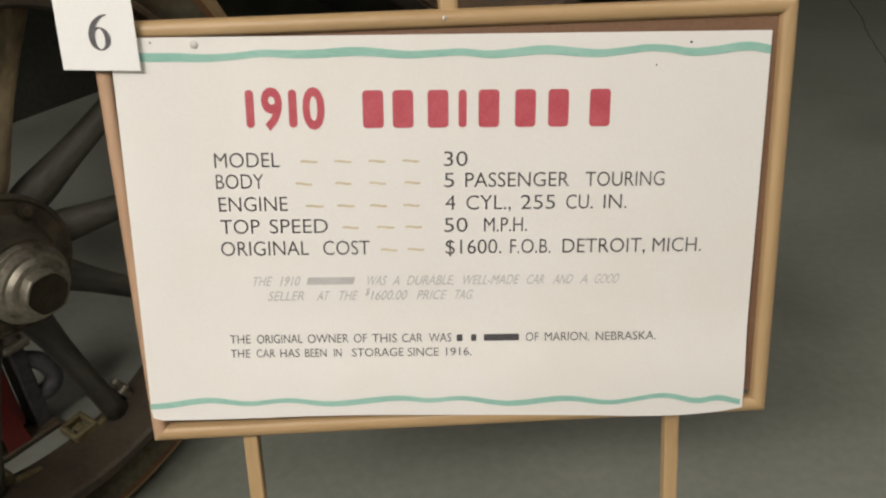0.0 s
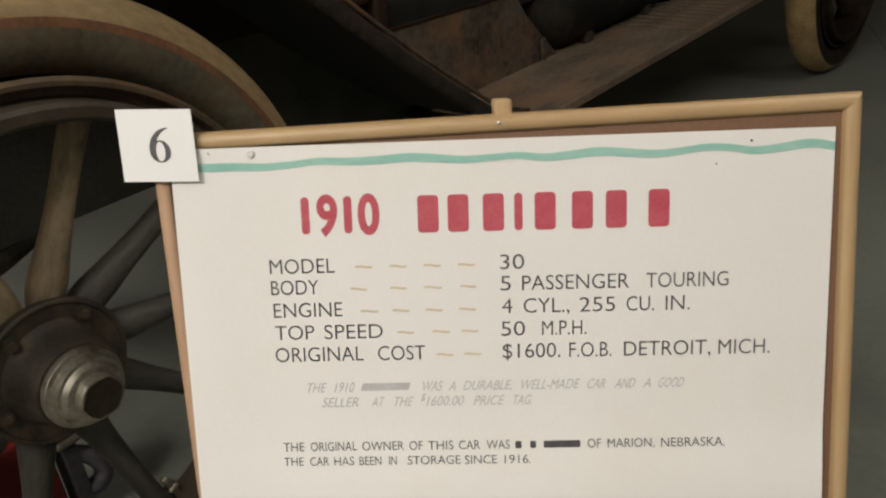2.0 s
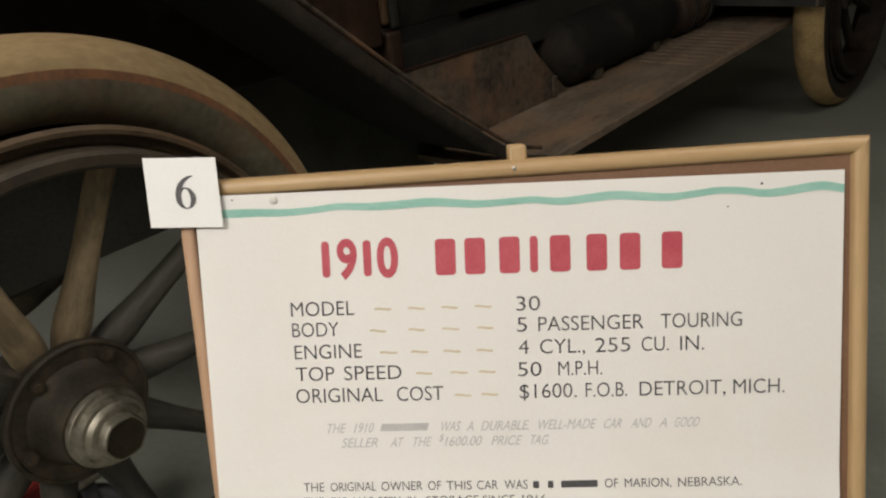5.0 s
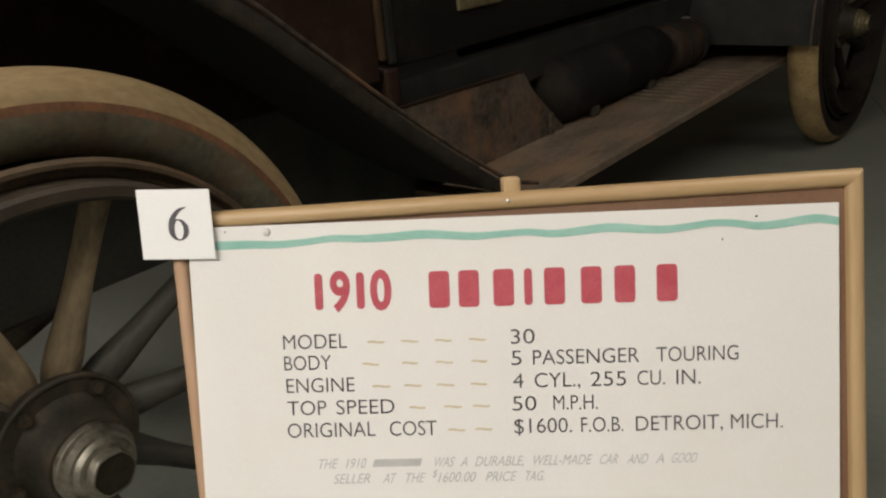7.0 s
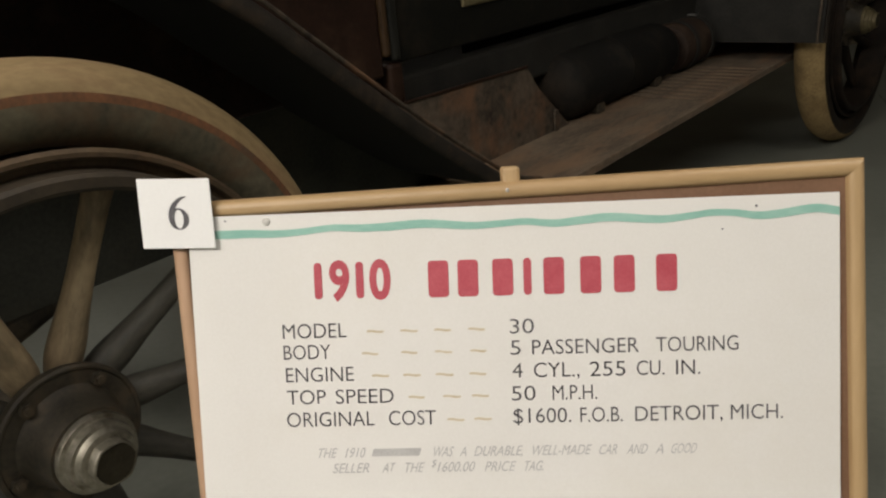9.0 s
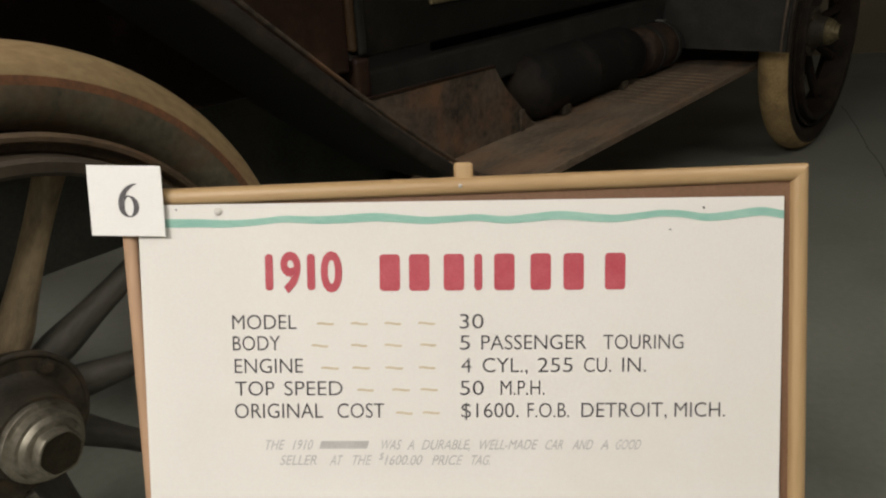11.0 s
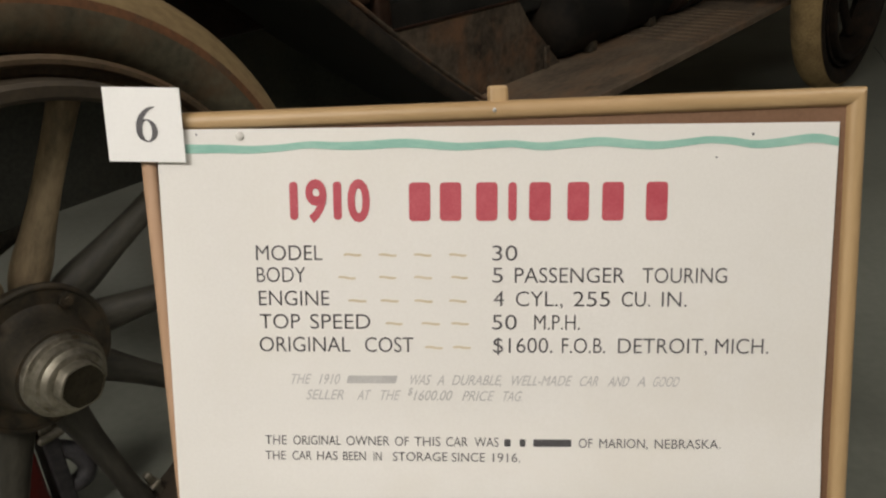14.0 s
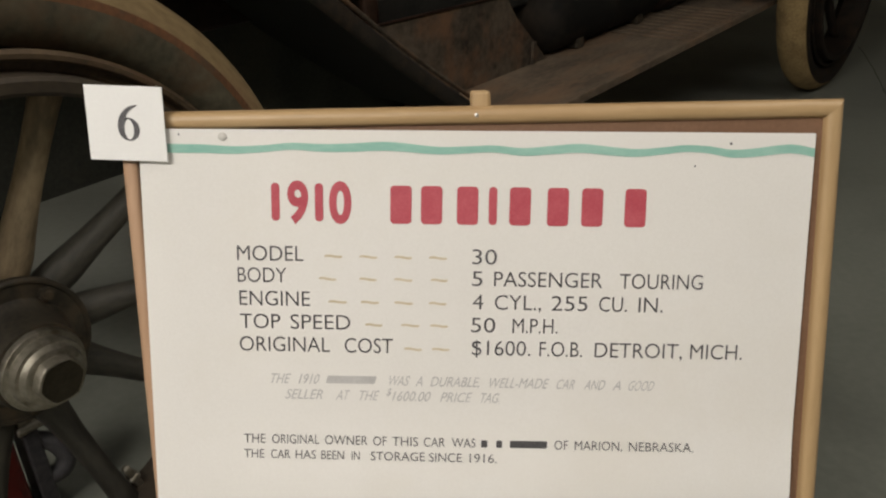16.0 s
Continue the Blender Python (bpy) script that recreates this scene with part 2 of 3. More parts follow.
def spline(points, steps=8):
    """A smooth line through a few control points."""
    pts = [Vector(p) for p in points]
    pts = [2 * pts[0] - pts[1]] + pts + [2 * pts[-1] - pts[-2]]
    out = []
    for a, b, c, d in zip(pts, pts[1:], pts[2:], pts[3:]):
        for k in range(steps):
            t = k / steps
            out.append(0.5 * (2 * b + (c - a) * t + (2 * a - 5 * b + 4 * c - d) * t * t + (3 * b - a - 3 * c + d) * t**3))
    return out + [pts[-2]]


def sweep(line, section, closed=True):
    """Carries a section (across, above) along a line of (s, z); across runs to -y."""
    bm = bmesh.new()
    rings = []
    for i, p in enumerate(line):
        t = (line[min(i + 1, len(line) - 1)] - line[max(i - 1, 0)]).normalized()
        up = Vector((-t.y, t.x))
        rings.append([bm.verts.new((p.x + up.x * h, -o, p.y + up.y * h)) for o, h in section])
    m = len(section)
    for a, b in zip(rings, rings[1:]):
        for k in range(m if closed else m - 1):
            bm.faces.new([a[k], a[(k + 1) % m], b[(k + 1) % m], b[k]])
    if closed:
        bm.faces.new(rings[0])
        bm.faces.new(rings[-1][::-1])
    bmesh.ops.recalc_face_normals(bm, faces=bm.faces[:])
    return bm


def tube(points, r, n=10):
    """A round bar through points."""
    bm = bmesh.new()
    rings = []
    pts = [Vector(p) for p in points]
    for i, p in enumerate(pts):
        t = (pts[min(i + 1, len(pts) - 1)] - pts[max(i - 1, 0)]).normalized()
        a = t.orthogonal().normalized() if i == 0 else (a - t * a.dot(t)).normalized()
        b = t.cross(a)
        rings.append([bm.verts.new(p + r * (math.cos(2 * math.pi * k / n) * a + math.sin(2 * math.pi * k / n) * b)) for k in range(n)])
    for u, v in zip(rings, rings[1:]):
        for k in range(n):
            bm.faces.new([u[k], u[(k + 1) % n], v[(k + 1) % n], v[k]])
    bm.faces.new(rings[0][::-1])
    bm.faces.new(rings[-1])
    return bm


# ---- hall ----
floor = part("floor", box(-6, 6, -5, 7, -0.15, 0), M_FLOOR)
tagged(floor, "grey-green painted concrete floor with scuffs", "floor", kind="structure")
for name, b in (("wall_north", (-6.0, 6.0, 4.40, 4.55)), ("wall_south", (-6.15, 6.15, -5.15, -5)), ("wall_west", (-6.15, -6, -5, 7)), ("wall_east", (6, 6.15, -5, 7))):
    tagged(part(name, box(*b, -0.15, 2.7), M_PANEL if name == "wall_north" else M_WALL), "plain dark brown hall wall" if name == "wall_north" else "plain painted hall wall", "wall", kind="structure")
tagged(part("ceiling", box(-6.15, 6.15, -5.15, 7.15, 2.7, 2.85), M_CEIL), "plain pale hall ceiling", "ceiling", kind="structure")


def floor_crack(a, b, width, wobble):
    """A hairline joint in the concrete, filled with dirt."""
    bm = bmesh.new()
    a, b = Vector(a), Vector(b)
    side = Vector((-(b - a).y, (b - a).x)).normalized()
    pairs = []
    for k in range(61):
        t = k / 60
        p = a + (b - a) * t + side * wobble * (noise.noise((9 * t, 3.1, 0.7)) + 0.4 * noise.noise((37 * t, 1.3, 5.2)))
        w = 0.5 * width * (0.7 + 0.6 * random.random())
        pairs.append([bm.verts.new((*(p + side * e), 0.0006)) for e in (-w, w)])
    for u, v in zip(pairs, pairs[1:]):
        bm.faces.new([u[0], v[0], v[1], u[1]])
    bmesh.ops.recalc_face_normals(bm, faces=bm.faces[:])
    return tagged(part("floor_crack", bm, M_DIRT), "thin dirt-filled crack in the concrete floor", "crack", kind="structure")


floor_crack((2.06, 3.06), (1.60, 1.58), 0.004, 0.012)


def ceiling_light(x, y, z, watts):
    fixture = holder("ceiling_light", pose(x, y, z))
    part("housing", box(-0.78, 0.78, -0.33, 0.33, 0.05, 0.28, 0.01), M_LAMPBOX, fixture)
    part("diffuser", box(-0.75, 0.75, -0.30, 0.30, 0.03, 0.05, 0.005), M_GLOW, fixture, "glowing white diffuser")
    tagged(fixture, "unseen white ceiling fixture added to light the hall", "ceiling light", "ceiling lights")
    data = bpy.data.lights.new("added_area_light", "AREA")
    data.shape, data.size, data.size_y, data.energy, data.color = "RECTANGLE", 1.5, 0.6, watts, LAMP_COLOUR
    lamp = new("added_area_light", data)
    lamp.matrix_basis = pose(x, y, z)


for row in LAMPS:
    ceiling_light(*row)

# ---- the old touring car; local x runs along it to the rear, -y points out to its near side ----
CAR = pose(-0.1909, 0.1599, 0, 0, 0, 53.1)
NEAR = pose(-0.1909, 0.1599, 0.4003, 1.64, 0, 54.8) @ Matrix.Scale(1.0057, 4)
car = tagged(holder("vintage_car", CAR), "dusty dark brass-era touring car with wooden spoke wheels", "car")
WHEEL_R = 0.398


def spoke_mesh(mat):
    bm = bmesh.new()
    rings = []
    n = 12
    for r, w, d in ((0.050, 0.0150, 0.018), (0.078, 0.0205, 0.019), (0.092, 0.0205, 0.020), (0.105, 0.0195, 0.020), (0.122, 0.0175, 0.019), (0.145, 0.0155, 0.0175), (0.18, 0.0140, 0.016), (0.22, 0.0138, 0.0155), (0.250, 0.0145, 0.0155), (0.282, 0.0165, 0.016)):
        dish = 0.030 * (0.27 - r) / 0.19
        rings.append([bm.verts.new((w * math.cos(2 * math.pi * k / n), dish + d * math.sin(2 * math.pi * k / n), r)) for k in range(n)])
    for a, b in zip(rings, rings[1:]):
        for k in range(n):
            bm.faces.new([a[k], a[(k + 1) % n], b[(k + 1) % n], b[k]])
    bm.faces.new(rings[0][::-1])
    bm.faces.new(rings[-1])
    me = bpy.data.meshes.new("spoke")
    bm.to_mesh(me)
    bm.free()
    me.materials.append(mat)
    me.polygons.foreach_set("use_smooth", [True] * len(me.polygons))
    return me


def bolt_mesh():
    bm = bmesh.new()
    for r, h0, h1, n in ((0.0085, 0.0, 0.006, 6), (0.0045, 0.006, 0.010, 10)):
        a = [bm.verts.new((r * math.cos(2 * math.pi * k / n), -h0, r * math.sin(2 * math.pi * k / n))) for k in range(n)]
        b = [bm.verts.new((r * math.cos(2 * math.pi * k / n), -h1, r * math.sin(2 * math.pi * k / n))) for k in range(n)]
        for k in range(n):
            bm.faces.new([a[k], a[(k + 1) % n], b[(k + 1) % n], b[k]])
        bm.faces.new(b)
    bmesh.ops.recalc_face_normals(bm, faces=bm.faces[:])
    me = bpy.data.meshes.new("bolt")
    bm.to_mesh(me)
    bm.free()
    me.materials.append(M_IRON)
    return me


VALVE = 139


def build_wheel(m, phase=21.2, spokes=10, cap=M_STEEL, half=0.039, tread=72, rubber=M_TREAD, old=False):
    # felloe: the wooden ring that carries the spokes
    wheel = part("wheel", lathe([(-0.022, 0.280), (-0.018, 0.276), (0.060, 0.276), (0.064, 0.280), (0.064, 0.290), (0.060, 0.294), (-0.022, 0.294), (-0.022, 0.280)], 96), M_NEARBLACK if old else M_FELLOE, car, "wooden spoke wheel with a tan rubber tyre", True)
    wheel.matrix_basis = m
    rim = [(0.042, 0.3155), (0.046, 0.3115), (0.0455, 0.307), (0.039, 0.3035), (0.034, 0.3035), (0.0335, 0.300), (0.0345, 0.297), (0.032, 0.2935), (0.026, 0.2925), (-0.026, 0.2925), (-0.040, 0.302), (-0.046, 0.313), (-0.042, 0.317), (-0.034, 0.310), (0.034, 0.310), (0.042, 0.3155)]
    part("rim", lathe(rim, 96), M_NEARBLACK if old else M_RIM, wheel, "rusty clincher rim", True)
    turn = [math.radians(a) for a in range(-156, 157, 6)]
    profile = [(half * math.sin(a), 0.354 + 0.044 * math.cos(a)) for a in turn]

    def slot(i):
        a = abs(math.degrees(0.5 * (turn[i] + turn[i + 1])))
        return 0 if a < tread else 1 if a < tread + 12 else 2

    tyre = part("tyre", lathe(profile, 120, slot), [rubber, M_NEARBLACK if old else M_REDLINE, M_NEARBLACK if old else M_WALLRUB], wheel, "tan tread over a grey perished sidewall", True)
    if not old:
        clip = part("rim_clip", merge(box(-0.017, -0.010, 0.006, 0.038, 0.266, 0.280, 0.003), box(0.010, 0.017, 0.006, 0.038, 0.266, 0.280, 0.003), box(-0.017, 0.017, 0.002, 0.010, 0.266, 0.280, 0.003), box(-0.017, 0.017, 0.032, 0.040, 0.266, 0.280, 0.003), box(-0.007, 0.007, 0.014, 0.028, 0.270, 0.280, 0.003), box(-0.050, -0.015, 0.000, 0.008, 0.270, 0.280, 0.003)), M_CLIP, wheel, "dirty brass rim clip")
        clip.matrix_basis = pose(0, 0, 0, 0, phase + 153, 0)
        for a in (177, 225, 297):
            share("rim_clip", clip.data, wheel, pose(0, 0, 0, 0, phase + a, 0))
        valve = part("valve_stem", merge(box(-0.005, 0.005, -0.005, 0.005, 0.236, 0.280, 0.003), box(-0.008, 0.008, -0.008, 0.008, 0.254, 0.262, 0.003)), M_STEEL, wheel, "pale metal valve stem")
        valve.matrix_basis = pose(0, 0.004, 0, 0, phase + VALVE, 0)
    bare, shaded = (spoke_mesh(M_NEARBLACK if old else w) for w in (M_SPOKE, M_SPOKESHADE))
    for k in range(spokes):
        share("spoke", bare if k in (0, 9) else shaded, wheel, pose(0, 0.002, 0, 0, phase + 360 * k / spokes, 0))
    part("hub_flange", lathe([(-0.012, 0.0), (-0.012, 0.079), (-0.004, 0.082), (0.002, 0.082), (0.004, 0.0798), (0.004, 0.0772), (0.002, 0.0755), (0.002, 0.060), (0.008, 0.054), (0.030, 0.049), (0.046, 0.047), (0.046, 0.0)], 64), M_IRON, wheel, "greasy iron hub flange", True)
    bm = bolt_mesh()
    for k in range(spokes // 2):
        a = math.radians(phase + 18 + 720 * k / spokes)
        share("bolt", bm, wheel, pose(0.067 * math.sin(a), -0.0018, 0.067 * math.cos(a)))
    hub = part("hub_cap", lathe([(0.044, 0.040), (0.046, 0.0436), (0.0525, 0.0442), (0.0550, 0.0432), (0.0556, 0.0398), (0.0566, 0.0386), (0.0640, 0.0376), (0.0660, 0.0372), (0.0666, 0.0338), (0.0680, 0.0326), (0.0735, 0.0310), (0.0748, 0.0285), (0.0748, 0.0)], 64), cap, wheel, "dull nickel hub cap", True)
    hexa = lathe([(0.070, 0.0262), (0.083, 0.0256), (0.0856, 0.0246), (0.0862, 0.0232), (0.0862, 0.0225), (0.0852, 0.0219), (0.0852, 0.0)], 60, lambda i: 1 if i > 3 else 0)
    for v in hexa.verts:
        # six flats with worn, rounded corners
        a = (math.atan2(v.co.z, v.co.x) + math.pi / 6) % (math.pi / 3) - math.pi / 6
        k = (math.cos(math.pi / 6) / math.cos(a + (math.pi / 6 if a < 0 else -math.pi / 6))) ** 0.42
        v.co.x, v.co.z = v.co.x * k, v.co.z * k
    part("hub_nut", hexa, [cap, M_NUT], wheel, "hexagonal hub nut with a dark face", True)
    return wheel


front = build_wheel(CAR.inverted() @ NEAR)
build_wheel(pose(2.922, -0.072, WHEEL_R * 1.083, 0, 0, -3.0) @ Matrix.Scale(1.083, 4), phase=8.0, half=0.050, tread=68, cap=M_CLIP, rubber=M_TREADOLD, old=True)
copy_thing(front, pose(0.0, 1.42, WHEEL_R, 0, 0, 184))
copy_thing(front, pose(2.92, 1.42, WHEEL_R, 0, 0, 180))

# fenders: a thin sheet with a rolled outer edge
FRONT_LINE = spline([(-0.40, 0.78), (-0.33, 0.825), (-0.20, 0.885), (0.0, 0.925), (0.2, 0.878), (0.328, 0.808), (0.42, 0.739), (0.515, 0.666), (0.638, 0.572), (0.78, 0.473), (0.88, 0.410), (0.97, 0.378)])
REAR_LINE = [Vector((2.922 + 0.50 * math.cos(radians(a)), 0.431 + 0.50 * math.sin(radians(a)))) for a in range(180, 6, -6)]


def fender(line, inner, outer, mat):
    sheet = part("fender", sweep(line, [(outer, 0.0), (inner, 0.004), (inner, 0.008), (outer, 0.004)]), mat, car, "dusty black fender", True)
    ring = [(outer + 0.002 + 0.006 * math.cos(a), 0.0130 * math.sin(a) - 0.002) for a in (2 * math.pi * k / 12 for k in range(12))]
    part("rolled_edge", sweep(line, ring), M_LIP, sheet, "rubbed rolled edge", True)
    # bead in a lighter brown that stands in for the light it catches
    part("bead", sweep(line, [(outer - 0.014 + 0.004 * math.cos(a), 0.024 + 0.004 * math.sin(a)) for a in (2 * math.pi * k / 8 for k in range(8))]), M_APRON, sheet, "brown bead, the light it catches put into its colour", True)
    return sheet


mud = fender(FRONT_LINE, -0.30, -0.002, M_BLACK)
fender(REAR_LINE, -0.30, 0.118, M_BLACK)
# added sheet between the front fender and the chassis, coloured like shaded floor
bm = bmesh.new()
cols = []
for p in FRONT_LINE:
    if p.x > -0.35:
        low = min(0.435 - 0.34 * max(0.0, p.x - 0.5), p.y - 0.02)
        cols.append([bm.verts.new((p.x, y, z)) for y, z in ((0.288, p.y + 0.006), (0.288, low), (0.292, low), (0.292, p.y + 0.006))])
for a, b in zip(cols, cols[1:]):
    for k in range(4):
        bm.faces.new([a[k], a[(k + 1) % 4], b[(k + 1) % 4], b[k]])
bmesh.ops.recalc_face_normals(bm, faces=bm.faces[:])
part("floor_shade_sheet", bm, M_FLOORSHADE, mud, "grey-green sheet standing in for shaded floor under the fender")

# running board with worn wooden edge and a ribbed step mat
TOP = 0.370
board = part("running_board", box(0.92, 2.84, 0.012, 0.40, TOP - 0.014, TOP, 0.003), M_PLANK, car, "grimy wooden running board")
part("edge_trim", box(0.92, 2.84, 0.006, 0.012, TOP - 0.016, TOP + 0.003, 0.002), M_PLANK, board)
rib = box(-0.011, 0.011, 0.024, 0.245, TOP + 0.0002, TOP + 0.0040, 0.0012, segments=1)
first = part("step_rib", rib, M_PLANK, board)
first.matrix_basis = pose(1.84, 0, 0)
for k in range(1, 10):
    share("step_rib", first.data, board, pose(1.84 + 0.050 * k, 0, 0))

# splash apron, an upright added for a highlight, and the sheets behind the board
bm = bmesh.new()
outline = [(1.49, TOP - 0.004), (1.345, 0.495), (1.30, 0.552), (0.66, 0.566), (0.80, 0.470), (0.98, TOP - 0.004)]
near_side, far_side = ([bm.verts.new((x, y, z)) for x, z in outline] for y in (0.250, 0.258))
bm.faces.new(near_side)
bm.faces.new(far_side[::-1])
for k in range(len(outline)):
    bm.faces.new([near_side[k], far_side[k], far_side[(k + 1) % 6], near_side[(k + 1) % 6]])
bmesh.ops.recalc_face_normals(bm, faces=bm.faces[:])
apron = part("splash_apron", bm, M_APRON, car, "dirty brown splash apron")
part("top_bead", tube([(0.66, 0.249, 0.566), (1.30, 0.249, 0.552)], 0.003), M_MAROON, apron, "", True)
# no real part: this brown upright draws a highlight
part("highlight_upright", box(1.405, 1.425, 0.241, 0.249, TOP, 0.425, 0.003), M_APRON, apron, "thin brown upright added for a highlight")
# two sheets in the dark body enamel, put where there is only shade
part("rear_shade_sheet", box(2.42, 3.75, 0.330, 0.338, 0.24, 1.00, 0.002), M_DOOR, car, "dark sheet standing in for shade before the rear wheel")
part("tank_shade_sheet", box(1.30, 3.60, 0.432, 0.440, 0.30, 0.66, 0.002), M_DOOR, car, "dark sheet standing in for shade behind the gas tank")


def lying(profile, x, y, z, n=40):
    """A turned body that lies along the car, its first end at x."""
    bm = lathe(profile, n)
    bmesh.ops.rotate(bm, verts=bm.verts[:], cent=(0, 0, 0), matrix=Matrix.Rotation(radians(90), 3, "Z"))
    bmesh.ops.translate(bm, verts=bm.verts[:], vec=(x, y, z))
    return bm


# gas tank on the board, held by a strap over a brown leather roll
TANK_Y, TANK_R = 0.292, 0.087
tank = part("gas_tank", lying([(0.0, 0.0), (0.004, 0.040), (0.016, 0.066), (0.036, 0.082), (0.060, TANK_R), (0.30, TANK_R), (0.303, TANK_R + 0.002), (0.311, TANK_R + 0.002), (0.314, TANK_R), (0.60, TANK_R), (0.628, 0.080), (0.645, 0.060), (0.65, 0.0)], 1.465, TANK_Y, TOP + TANK_R), M_CHEST, car, "dusty dark gas tank lying on the running board", True)
part("tank_foot", box(1.60, 1.64, 0.225, 0.36, TOP, TOP + 0.030, 0.006), M_IRON, tank)
part("tank_foot", box(1.96, 2.00, 0.225, 0.36, TOP, TOP + 0.030, 0.006), M_IRON, tank)
part("valve", tube([(2.10, TANK_Y, TOP + TANK_R), (2.135, TANK_Y, TOP + TANK_R)], 0.018), M_CLIP, tank, "dirty brass valve", True)
roll = part("tool_roll", lying([(0.0, 0.0), (0.0, 0.050), (0.006, 0.072), (0.02, 0.079), (0.06, 0.076), (0.13, 0.078), (0.20, 0.075), (0.235, 0.068), (0.245, 0.045), (0.245, 0.0)], 2.145, 0.280, TOP + 0.079), M_LEATHER, car, "worn brown leather tool roll", True)
for x in (2.205, 2.330):
    part("strap", lying([(0.0, 0.0775), (0.0, 0.0815), (0.024, 0.0815), (0.024, 0.0775)], x, 0.280, TOP + 0.079), M_BLACK, roll, "black strap", True)
part("buckle", box(2.330, 2.356, 0.262, 0.290, TOP + 0.158, TOP + 0.164, 0.002), M_SCREW, roll, "small bright buckle")

# chassis and body
for y in (0.30, 1.10):
    part("chassis_rail", box(-0.70, 3.20, y, y + 0.05, 0.50, 0.60, 0.008), M_BLACK, car, "black chassis rail")
part("front_axle", tube([(0, 0.06, 0.40), (0, 0.20, 0.38), (0, 0.30, 0.34), (0, 1.12, 0.34), (0, 1.22, 0.38), (0, 1.36, 0.40)], 0.024), M_IRON, car, "greasy iron front axle", True)
part("rear_axle", tube([(2.922, -0.02, 0.43), (2.922, 1.38, 0.41)], 0.04), M_BLACK, car, "black rear axle", True)
for y in (0.29, 1.11):
    part("leaf_spring", merge(*[sweep(spline([(-0.44 + 0.06 * k, 0.50 - 0.010 * k), (0.0, 0.415 - 0.010 * k), (0.44 - 0.06 * k, 0.50 - 0.010 * k)]), [(-y, 0), (-y - 0.04, 0), (-y - 0.04, 0.008), (-y, 0.008)]) for k in range(4)]), M_IRON, car, "rusty leaf spring")
part("floor_pan", box(-0.1, 3.0, 0.36, 1.09, 0.56, 0.58, 0.002), M_BLACK, car)
cowl = part("cowl_panel", box(-0.62, 0.838, 0.270, 0.290, 0.615, 1.16, 0.006), M_MAROON, car, "faded maroon side panel")
part("edge_moulding", box(0.838, 0.854, 0.260, 0.292, 0.652, 1.16, 0.006), M_GOLD, cowl, "worn ochre edge moulding")
part("edge_strip", box(0.856, 0.880, 0.258, 0.292, 0.642, 1.16, 0.007), M_VERDI, cowl, "grey-green edge strip")
part("sill_block", box(0.850, 0.888, 0.264, 0.320, 0.556, 0.638, 0.008), M_MAROON, cowl, "maroon sill block")
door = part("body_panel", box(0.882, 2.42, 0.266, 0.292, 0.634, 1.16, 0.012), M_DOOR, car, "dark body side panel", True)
part("sill_plate", box(1.085, 1.245, 0.257, 0.266, 0.714, 0.752, 0.004), M_CLIP, door, "worn ochre sill plate")
part("far_body_side", box(-0.62, 3.10, 1.16, 1.18, 0.60, 1.16, 0.006), M_DOOR, car)
part("rear_body_panel", box(2.42, 3.10, 0.266, 0.292, 0.96, 1.16, 0.008), M_DOOR, car)
part("bonnet", sweep([Vector((-0.62, 0.0)), Vector((0.45, 0.0))], [(-0.27, 0.98), (-0.36, 1.10), (-0.52, 1.17), (-0.71, 1.19), (-0.90, 1.17), (-1.06, 1.10), (-1.16, 0.98), (-1.14, 0.98), (-1.05, 1.085), (-0.90, 1.15), (-0.71, 1.17), (-0.52, 1.15), (-0.37, 1.085), (-0.29, 0.98)]), M_DOOR, car, "dark bonnet", True)

# red stand under the front axle
stand = tagged(holder("axle_stand", CAR @ pose(-0.017, 0.250, 0)), "red steel axle stand on the floor under the car", "axle stand")
for sx in (-1, 1):
    for sy in (-1, 1):
        bm = bmesh.new()
        a, b = Vector((0.044 * sx, 0.044 * sy, 0)), Vector((0.030 * sx, 0.030 * sy, 0.130))
        corners = [a, a + Vector((-0.036 * sx, 0, 0)), b + Vector((-0.02 * sx, 0, 0)), b]
        inner = [c + Vector((0, -0.004 * sy, 0)) for c in corners]
        va, vb = [bm.verts.new(c) for c in corners], [bm.verts.new(c) for c in inner]
        bm.faces.new(va)
        bm.faces.new(vb[::-1])
        for k in range(4):
            bm.faces.new([va[k], vb[k], vb[(k + 1) % 4], va[(k + 1) % 4]])
        bmesh.ops.recalc_face_normals(bm, faces=bm.faces[:])
        part("leg", bm, M_JACK, stand)
part("collar", box(-0.036, 0.050, -0.034, 0.034, 0.030, 0.200, 0.006), M_JACK, stand)
part("column", box(-0.040, -0.010, -0.017, 0.017, 0.05, 0.305, 0.003), M_IRON, stand, "dark ratchet column")
part("saddle", box(-0.060, 0.010, -0.02, 0.02, 0.295, 0.318, 0.005), M_IRON, stand)
guide = part("guide_rail", box(0.062, 0.086, -0.030, 0.010, 0.0, 0.148, 0.004), M_INK, stand, "black guide rail")
part("guide_head", merge(box(0.056, 0.096, -0.036, 0.014, 0.150, 0.162, 0.005), box(0.062, 0.084, -0.028, 0.006, 0.160, 0.172, 0.004)), M_STEEL, guide, "dusty pale rail head")
part("release_lever", tube(spline([(0.084, -0.012, 0.120), (0.102, -0.022, 0.108), (0.112, -0.026, 0.080), (0.102, -0.024, 0.060), (0.084, -0.014, 0.052)]), 0.014), M_INK, stand, "black bent lever", True)
part("foot_plate", box(-0.050, 0.090, -0.046, 0.046, 0.0, 0.010, 0.003), M_IRON, stand)
part("handle_socket", tube([(-0.022, -0.012, 0.215), (-0.042, -0.046, 0.215)], 0.011), M_IRON, stand, "", True)
